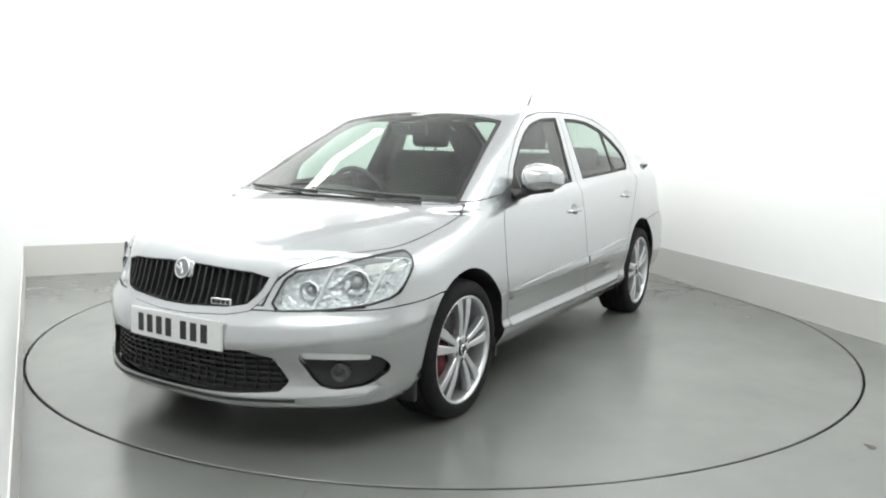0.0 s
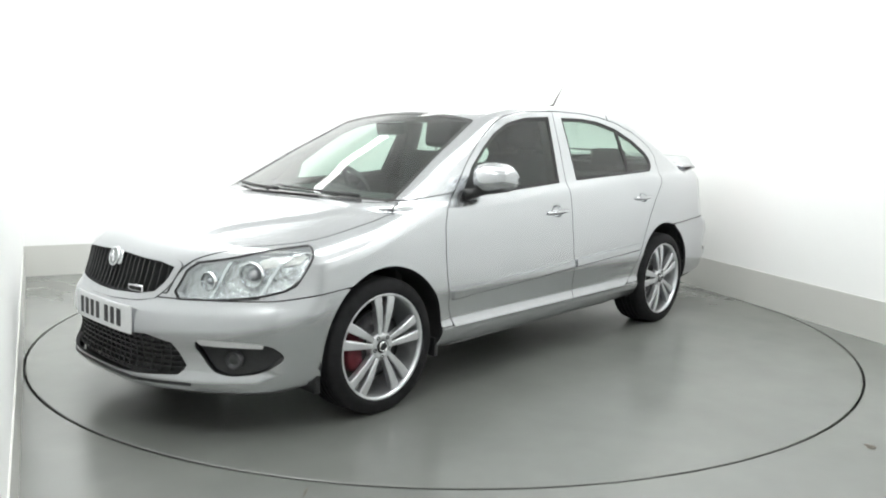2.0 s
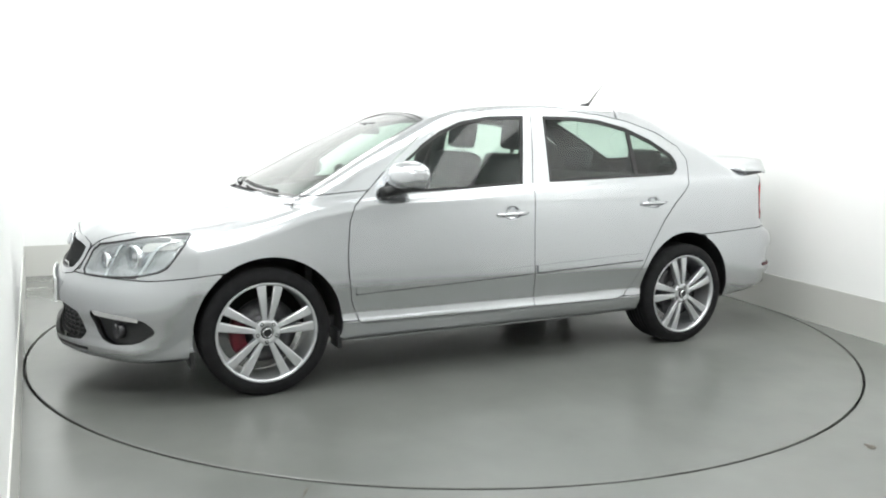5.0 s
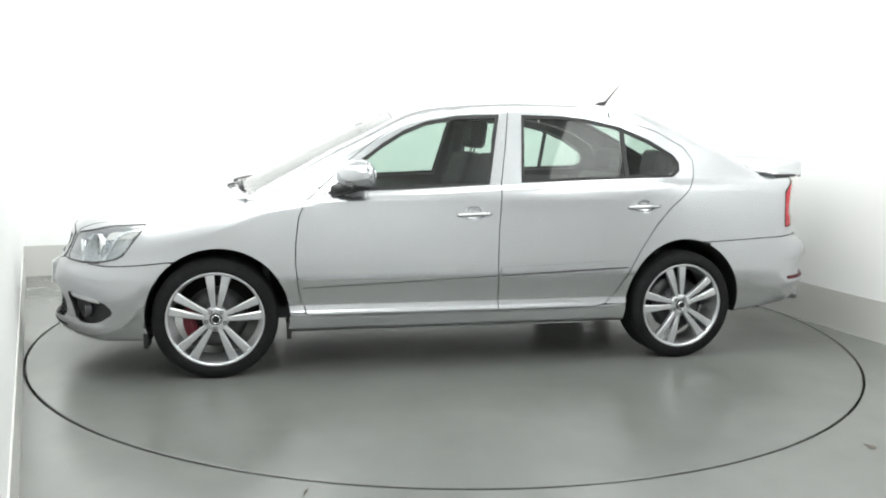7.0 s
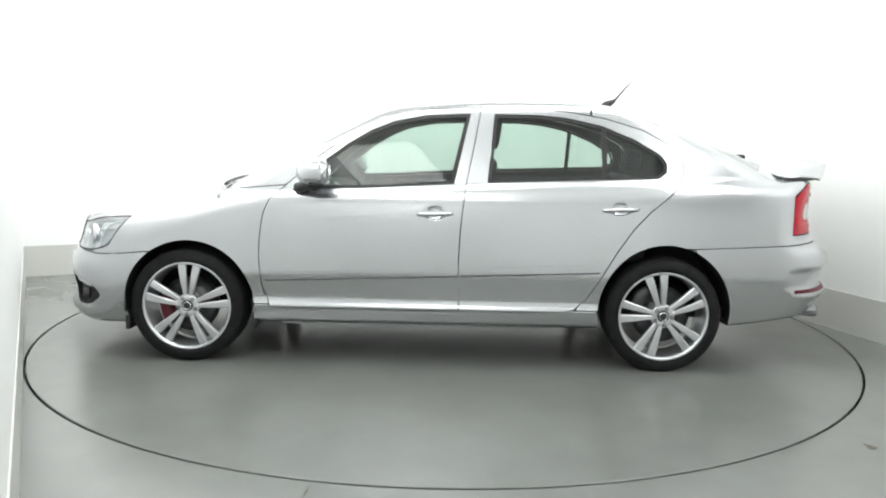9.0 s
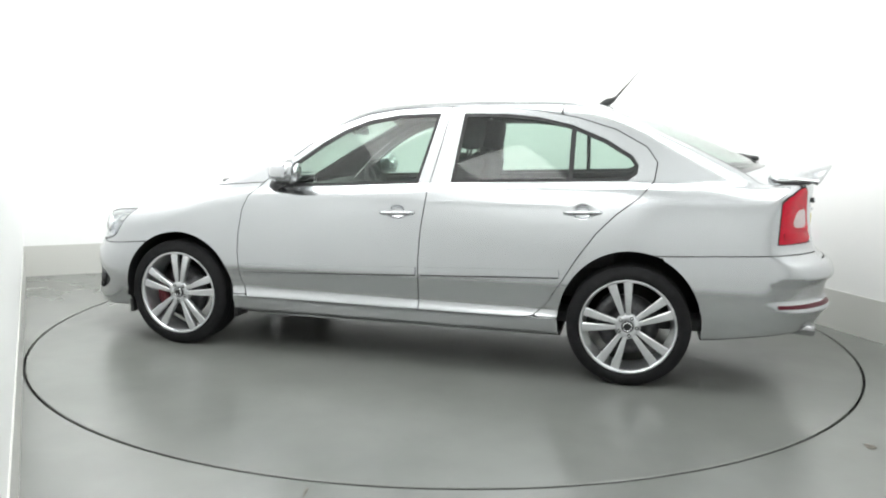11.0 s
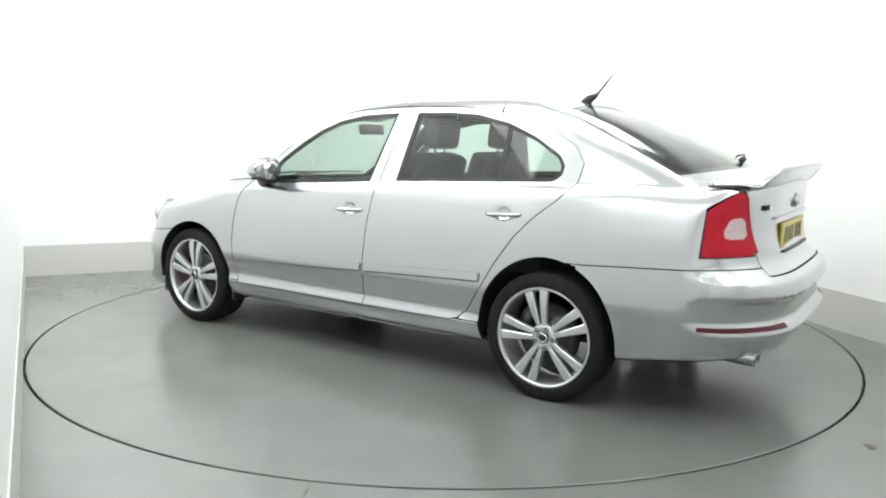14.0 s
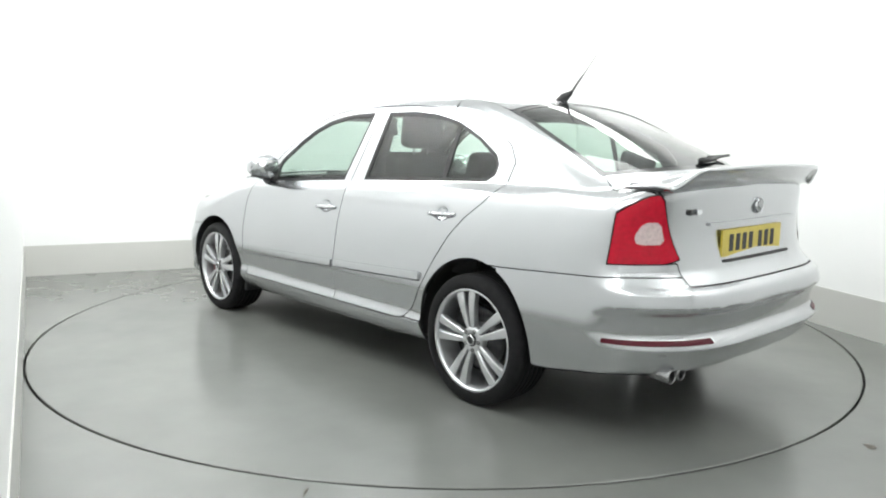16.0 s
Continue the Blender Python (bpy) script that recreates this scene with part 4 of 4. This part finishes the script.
def build_sides(car):
    for s in (1, -1):
        side = side_of(s)
        for x0, x1 in ((-0.172, 0.853), (-0.935, -0.200)):
            panel("side_moulding", lambda x, y, z: np.minimum(np.minimum(0.019 - np.abs(z - mould_line(x)), np.minimum(x - x0, x1 - x)), side(x, y, z)), PAINT, car, "silver door rubbing strip", 0.016, PAINT, 0.013)
            # shade under the rubbing strip, put in as a thin dark grey band
            panel("moulding_shadow", lambda x, y, z: np.minimum(np.minimum(0.0042 - np.abs(z - mould_line(x) + 0.0230), np.minimum(x - x0, x1 - x)), side(x, y, z)), SHADEGREY, car, "dark band painted in for the shade under the rubbing strip", 0.008, SEAL_AND_SHADE, 0.004)
        for hx, hz in ((-0.054, 0.803), (-1.04, 0.843)):
            y = flank_at(hx, hz)
            bm = bmesh.new()
            rows = []
            for t in np.linspace(-1, 1, 13):
                b = 0.020 * (1 - abs(t) ** 4) + 0.003
                h = 0.012 - 0.004 * abs(t) ** 2
                rows.append([bm.verts.new((t * 0.098, b * s, h)), bm.verts.new((t * 0.098, (b + 0.008) * s, 0)), bm.verts.new((t * 0.098, b * s, -h)), bm.verts.new((t * 0.098, (b - 0.010) * s, -h * 0.6)), bm.verts.new((t * 0.098, (b - 0.010) * s, h * 0.6))])
            for p, q in zip(rows, rows[1:]):
                for i in range(5):
                    bm.faces.new((p[i], p[(i + 1) % 5], q[(i + 1) % 5], q[i]))
            bm.faces.new(rows[0])
            bm.faces.new(rows[-1])
            bmesh.ops.recalc_face_normals(bm, faces=bm.faces[:])
            part("door_handle", bm, PAINT, car, "silver door handle", m=pose(hx, s * y, hz, 0, 2 * 1, 0))
        # door mirror
        bm = bmesh.new()
        bmesh.ops.create_uvsphere(bm, u_segments=40, v_segments=24, radius=1)
        for v in bm.verts:
            x, y, z = v.co
            px = (abs(x) ** 0.8) * (1 if x > 0 else -1)
            py = (abs(y) ** 0.75) * (1 if y > 0 else -1)
            pz = (abs(z) ** 0.7) * (1 if z > 0 else -1)
            x = 0.118 * px if px > 0 else 0.052 * px
            zz = pz * (0.084 if pz > 0 else 0.058) * (1 - 0.16 * py)
            v.co = (x - 0.03 * py * (px > 0), 0.104 * py * s, zz)
        bmesh.ops.recalc_face_normals(bm, faces=bm.faces[:])
        mir = part("door_mirror", bm, PAINT, car, "silver door mirror on a black foot", m=pose(0.55, s * 0.880, 1.002, 0, 0, s * 9))
        bm = lathe_bm([(1.0, 0.0), (0.96, 0.006), (0.001, 0.006)], 32)
        part("mirror_glass", bm, MIRROR, mir, "mirror glass", m=pose(-0.0445, 0, 0.006, 0, 0, 90) @ Matrix.Diagonal((0.070, 1, 0.047, 1)))
        part("mirror_foot", tube_bm([(0.12, -s * 0.125, -0.078), (0.09, -s * 0.09, -0.068), (0.05, -s * 0.05, -0.054), (0.03, s * 0.02, -0.047)], [0.032, 0.026, 0.022, 0.018], 12), BLACK, mir, "black mirror foot")
        part("mirror_base", box_bm(-0.02, 0.065, -0.07, 0.055, -0.060, -0.046, 0.006, 2), BLACK, mir, "black lower shell")
        panel("mirror_sail", lambda x, y, z: np.minimum(poly(x, z, [(0.725, 0.908), (0.575, 0.915), (0.575, 1.05)]), side(x, y, z)), BLACK, car, "black corner trim", 0.01, SEAL_AND_SHADE, 0.002)
        # wheel housings
        for wx, wz, r in ((1.275, 0.285, 0.362), (-1.289, 0.288, 0.370)):
            bm = bmesh.new()
            rows = []
            for i in range(25):
                a = math.radians(-8 + i * 196 / 24)
                c = (wx + r * math.cos(a), wz + r * math.sin(a))
                rows.append([bm.verts.new((c[0], s * 0.835, c[1])), bm.verts.new((c[0], s * 0.52, c[1]))])
            for p, q in zip(rows, rows[1:]):
                bm.faces.new((p[0], p[1], q[1], q[0]))
            bm.faces.new([k[1] for k in rows])
            part("wheel_housing", bm, UNDER, car, "black wheel arch liner")
        part("mud_edge", box_bm(-0.012, 0.012, -0.06, 0.06, -0.055, 0.03, 0.004), BLACK, car, "black flap ahead of the wheel", m=pose(1.63, s * 0.75, 0.185))
        part("mud_edge", box_bm(-0.012, 0.012, -0.06, 0.06, -0.05, 0.04, 0.004), BLACK, car, "black flap behind the wheel", m=pose(0.925, s * 0.76, 0.205))
        part("jacking_rail", box_bm(-0.72, 0.78, -0.02, 0.02, -0.012, 0.03, 0.010), PAINT, car, "silver lower sill rail", m=pose(0.0, s * 0.755, 0.184))


RIDE = 0.032          # the ground lies this far below the zero of the car's own space


def build_wheels(car):
    R = 0.311
    HUB_Z = 0.276
    rim_r = 0.2425
    tyre = [(rim_r - 0.004, 0.006), (rim_r + 0.004, 0.014), (rim_r + 0.016, 0.017), (rim_r + 0.034, 0.014), (R - 0.010, 0.004), (R - 0.003, -0.008), (R, -0.03)]
    for k in range(5):
        a = -0.038 - k * 0.032
        tyre += [(R, a), (R - 0.007, a - 0.002), (R - 0.007, a - 0.008), (R, a - 0.010)]
    tyre += [(R - 0.006, -0.20), (R - 0.03, -0.216), (rim_r, -0.205), (rim_r - 0.004, -0.19)]
    barrel = [(rim_r, 0.004), (rim_r + 0.002, 0.009), (rim_r - 0.006, 0.011), (rim_r - 0.013, 0.006), (rim_r - 0.018, -0.012), (rim_r - 0.022, -0.06), (rim_r - 0.03, -0.12), (rim_r - 0.012, -0.2), (rim_r - 0.004, -0.2)]

    def spoke(sgn):
        bm = bmesh.new()
        rows = []
        for t in np.linspace(0, 1, 9):
            r = 0.042 + t * (rim_r - 0.052)
            off = sgn * (0.0115 + 0.031 * t)
            w = 0.0105 + 0.0135 * t
            y0 = -0.004 + 0.010 * math.sin(t * 2.6) - 0.004 * t
            rows.append([bm.verts.new((off - w, y0 - 0.004, r)), bm.verts.new((off - w * 0.7, y0, r)), bm.verts.new((off + w * 0.7, y0, r)), bm.verts.new((off + w, y0 - 0.004, r)), bm.verts.new((off + w * 0.8, y0 - 0.035, r)), bm.verts.new((off - w * 0.8, y0 - 0.035, r))])
        for p, q in zip(rows, rows[1:]):
            for i in range(6):
                bm.faces.new((p[i], p[(i + 1) % 6], q[(i + 1) % 6], q[i]))
        bm.faces.new(rows[0])
        bm.faces.new(rows[-1])
        bmesh.ops.recalc_face_normals(bm, faces=bm.faces[:])
        me = bpy.data.meshes.new("spoke")
        bm.to_mesh(me)
        bm.free()
        me.materials.append(ALLOY)
        return me
    spokes = [spoke(1), spoke(-1)]
    for wx, hub_y, phase in ((1.289, 0.836, 4), (-1.289, 0.856, -12)):
        for s in (1, -1):
            turn = pose(0, 0, 0) if s > 0 else pose(0, 0, 0, 0, 0, 180)
            m = pose(wx, s * hub_y, HUB_Z) @ turn @ pose(0, 0, 0, 0, -phase, 0)
            wheel = part("wheel", lathe_bm(barrel, 72), ALLOY, car, "silver five-twin-spoke alloy wheel with black tyre", m=m)
            bm = lathe_bm(tyre, 96)
            for v in bm.verts:
                # the load flattens the tyre where it stands
                if v.co.z < -HUB_Z - RIDE:
                    v.co.z = -HUB_Z - RIDE
            part("tyre", bm, RUBBER, wheel, "black low-profile tyre", m=pose(0, 0, 0, 0, phase, 0))
            for i in range(5):
                for me in spokes:
                    ob = new("spoke", me)
                    ob.parent, ob.matrix_basis = wheel, pose(0, 0, 0, 0, i * 72, 0)
            part("hub", lathe_bm([(0.062, -0.045), (0.066, -0.012), (0.058, -0.002), (0.034, 0.0), (0.030, -0.004)], 40), ALLOY, wheel)
            cap = part("centre_cap", lathe_bm([(0.031, -0.006), (0.030, 0.002), (0.022, 0.005), (0.001, 0.006)], 32), BLACK, wheel, "dark centre cap with a chrome ring")
            part("cap_ring", lathe_bm([(0.024, 0.004), (0.023, 0.008), (0.019, 0.0085), (0.018, 0.006)], 32), CHROME, wheel)
            for i in range(5):
                a = math.radians(i * 72 + 36)
                part("wheel_bolt", lathe_bm([(0.010, -0.012), (0.010, 0.0005), (0.006, 0.001), (0.005, -0.004), (0.001, -0.004)], 10), UNDER, wheel, m=pose(0.047 * math.sin(a), 0, 0.047 * math.cos(a)))
            hub = pose(wx, s * hub_y, HUB_Z) @ turn
            part("brake_disc", lathe_bm([(0.155, -0.062), (0.155, -0.085), (0.08, -0.085), (0.075, -0.05), (0.001, -0.05), (0.001, -0.055), (0.08, -0.062)], 56), STEEL, car, "steel brake disc behind the spokes", m=hub)
            fore = 1 if s > 0 else -1
            bm = bmesh.new()
            rows = []
            for i in range(9):
                a = math.radians(-32 + i * 8)
                rows.append([bm.verts.new((fore * r * math.cos(a), y, r * math.sin(a) - 0.012)) for r, y in ((0.098, -0.034), (0.158, -0.036), (0.166, -0.06), (0.166, -0.10), (0.098, -0.10))])
            for p, q in zip(rows, rows[1:]):
                for i in range(5):
                    bm.faces.new((p[i], p[(i + 1) % 5], q[(i + 1) % 5], q[i]))
            bm.faces.new(rows[0])
            bm.faces.new(rows[-1])
            bmesh.ops.recalc_face_normals(bm, faces=bm.faces[:])
            part("brake_caliper", bm, REDCAL if wx > 0 else STEEL, car, "red brake caliper" if wx > 0 else "grey brake caliper", m=hub @ (pose(0, 0, 0) if wx > 0 else pose(0, -0.02, 0.02, 0, fore * -35, 0)))


def cushion_bm(x0, x1, y0, y1, z0, z1, soft=0.05):
    return box_bm(x0, x1, y0, y1, z0, z1, soft, 4)


def build_cabin(car):
    part("cabin_floor", box_bm(-1.75, 1.05, -0.70, 0.70, 0.24, 0.30, 0.01), TRIM, car, "dark carpeted cabin floor")
    part("boot_shelf", box_bm(-1.86, -1.25, -0.60, 0.60, 0.93, 0.96, 0.01), TRIM, car, "dark parcel shelf")
    part("boot_floor", box_bm(-2.15, -1.7, -0.55, 0.55, 0.45, 0.50, 0.01), TRIM, car, "dark boot floor")
    part("bulkhead", box_bm(1.02, 1.06, -0.68, 0.68, 0.26, 0.86, 0.01), TRIM, car, "dark bulkhead under the windscreen")
    # dashboard, swept across the cabin
    bm = bmesh.new()
    rows = []
    for y in np.linspace(-0.69, 0.69, 25):
        c = 0.05 * (y / 0.69) ** 2
        hump = 0.03 * math.exp(-((y + 0.36) / 0.16) ** 2)
        rows.append([bm.verts.new((x - c, y, z)) for x, z in ((1.03, 0.86), (0.90, 0.885), (0.70, 0.90 + hump), (0.58, 0.885 + hump), (0.54, 0.82), (0.56, 0.70), (0.62, 0.55), (1.03, 0.50))])
    for p, q in zip(rows, rows[1:]):
        for i in range(8):
            bm.faces.new((p[i], p[(i + 1) % 8], q[(i + 1) % 8], q[i]))
    bm.faces.new(rows[0])
    bm.faces.new(rows[-1])
    bmesh.ops.recalc_face_normals(bm, faces=bm.faces[:])
    part("dashboard", bm, TRIM, car, "dark grey dashboard")
    tilt = pose(0.46, -0.36, 0.845, 0, -68, 0)
    prof = [(0.185 + 0.016 * math.cos(a), 0.016 * math.sin(a)) for a in np.linspace(0, 2 * math.pi, 13)[:-1]]
    wheel = part("steering_wheel", lathe_bm(prof, 48, "z", True), TRIM, car, "black three-spoke steering wheel", m=tilt)
    part("wheel_boss", box_bm(-0.06, 0.07, -0.075, 0.075, -0.02, 0.02, 0.018, 3), TRIM, wheel)
    for a in (90, 180 + 30, -30 + 0, 270):
        part("wheel_spoke", box_bm(-0.02, 0.02, 0.05, 0.18, -0.008, 0.008, 0.006), TRIM, wheel, m=pose(0, 0, 0, 0, 0, a))
    for y in (0.36, -0.36):
        seat = part("front_seat", cushion_bm(-0.13, 0.40, y - 0.255, y + 0.255, 0.38, 0.56), CLOTH, car, "dark grey cloth front seat")
        part("seat_back", cushion_bm(-0.07, 0.08, y - 0.25, y + 0.25, 0.0, 0.64, 0.055), CLOTH, seat, m=pose(-0.14, 0, 0.50, 0, -18, 0))
        for dy in (-0.05, 0.05):
            part("headrest_post", tube_bm([(-0.335, y + dy, 1.09), (-0.355, y + dy, 1.18)], 0.007), STEEL, seat)
        part("headrest", cushion_bm(-0.055, 0.055, y - 0.13, y + 0.13, 0.0, 0.19, 0.045), CLOTH, seat, m=pose(-0.345, 0, 1.145, 0, -8, 0))
    bench = part("rear_seat", cushion_bm(-1.12, -0.60, -0.62, 0.62, 0.36, 0.54), CLOTH, car, "dark grey cloth rear bench")
    part("seat_back", cushion_bm(-0.07, 0.08, -0.62, 0.62, 0.0, 0.54, 0.05), CLOTH, bench, m=pose(-1.12, 0, 0.47, 0, -22, 0))
    for y in (-0.36, 0.36):
        part("headrest", cushion_bm(-0.05, 0.05, y - 0.125, y + 0.125, 0.0, 0.155, 0.04), CLOTH, bench, m=pose(-1.33, 0, 1.0, 0, -10, 0))
    part("inside_mirror", box_bm(-0.012, 0.02, -0.12, 0.12, -0.035, 0.035, 0.014, 3), TRIM, car, "black inside mirror", m=pose(0.46, 0.0, 1.255, 0, 12, 0))
    part("mirror_stalk", tube_bm([(0.475, 0, 1.26), (0.50, 0, 1.275)], 0.012), TRIM, car)
    for s in (1, -1):
        part("centre_pillar", prism_bm([(-0.335, s * 0.60), (-0.215, s * 0.60), (-0.225, s * 0.65), (-0.325, s * 0.65)], 0.35, 0.9), TRIM, car, "dark centre pillar trim", smooth=False)
        part("belt_guide", tube_bm([(-0.28, s * 0.655, 0.90), (-0.285, s * 0.61, 1.10), (-0.29, s * 0.535, 1.31)], [0.05, 0.045, 0.04], 10), TRIM, car, "dark centre pillar trim")
        part("sun_visor", box_bm(-0.06, 0.06, s * 0.30 - 0.14, s * 0.30 + 0.14, -0.006, 0.006, 0.005), TRIM, car, "grey sun visor", m=pose(0.20, 0, 1.318, 0, 14, 0))
        part("door_lining", prism_bm([(-0.18, s * 0.73), (0.80, s * 0.71), (0.80, s * 0.74), (-0.18, s * 0.76)], 0.35, 0.905, 0.01), TRIM, car, "dark door lining")
        part("door_lining", prism_bm([(-0.22, s * 0.73), (-1.20, s * 0.72), (-1.20, s * 0.75), (-0.22, s * 0.76)], 0.55, 0.945, 0.01), TRIM, car, "dark door lining")


def build_car():
    car = new("car")
    tagged(car, "silver metallic four-door liftback car on the turntable", "car")
    build_body(car)
    build_lamps(car)
    build_nose(car)
    build_tail(car)
    build_sides(car)
    build_wheels(car)
    build_cabin(car)
    return car



car = build_car()


# ---------------------------------------------------------------- what moves
HEADING = [(0.0, 239.56), (0.5, 237.10), (1.0, 234.06), (1.5, 230.77), (2.0, 227.26), (2.5, 223.78), (3.0, 220.37), (3.5, 217.0), (4.0, 213.51),
           (4.5, 210.03), (5.0, 206.54), (5.5, 203.05), (6.0, 199.57), (6.5, 196.09), (7.0, 192.79), (7.5, 189.46), (8.0, 186.14), (8.5, 182.77), (9.0, 179.36),
           (9.5, 176.02), (10.0, 172.70), (10.5, 169.39), (11.0, 166.09), (11.5, 162.78), (12.0, 159.48), (12.5, 156.22), (13.0, 152.93), (13.5, 149.66),
           (14.0, 146.31), (14.5, 143.02), (15.0, 139.71), (15.5, 136.42), (16.0, 133.06)]
CAR_PLACE = pose(0.103, 0.079, RIDE)


def motions():
    walk(turntable, [(t, pose(0, RING_Y, 0, 0, 0, a)) for t, a in HEADING])
    walk(car, [(t, pose(0, 0, 0, 0, 0, a) @ CAR_PLACE) for t, a in HEADING])


motions()
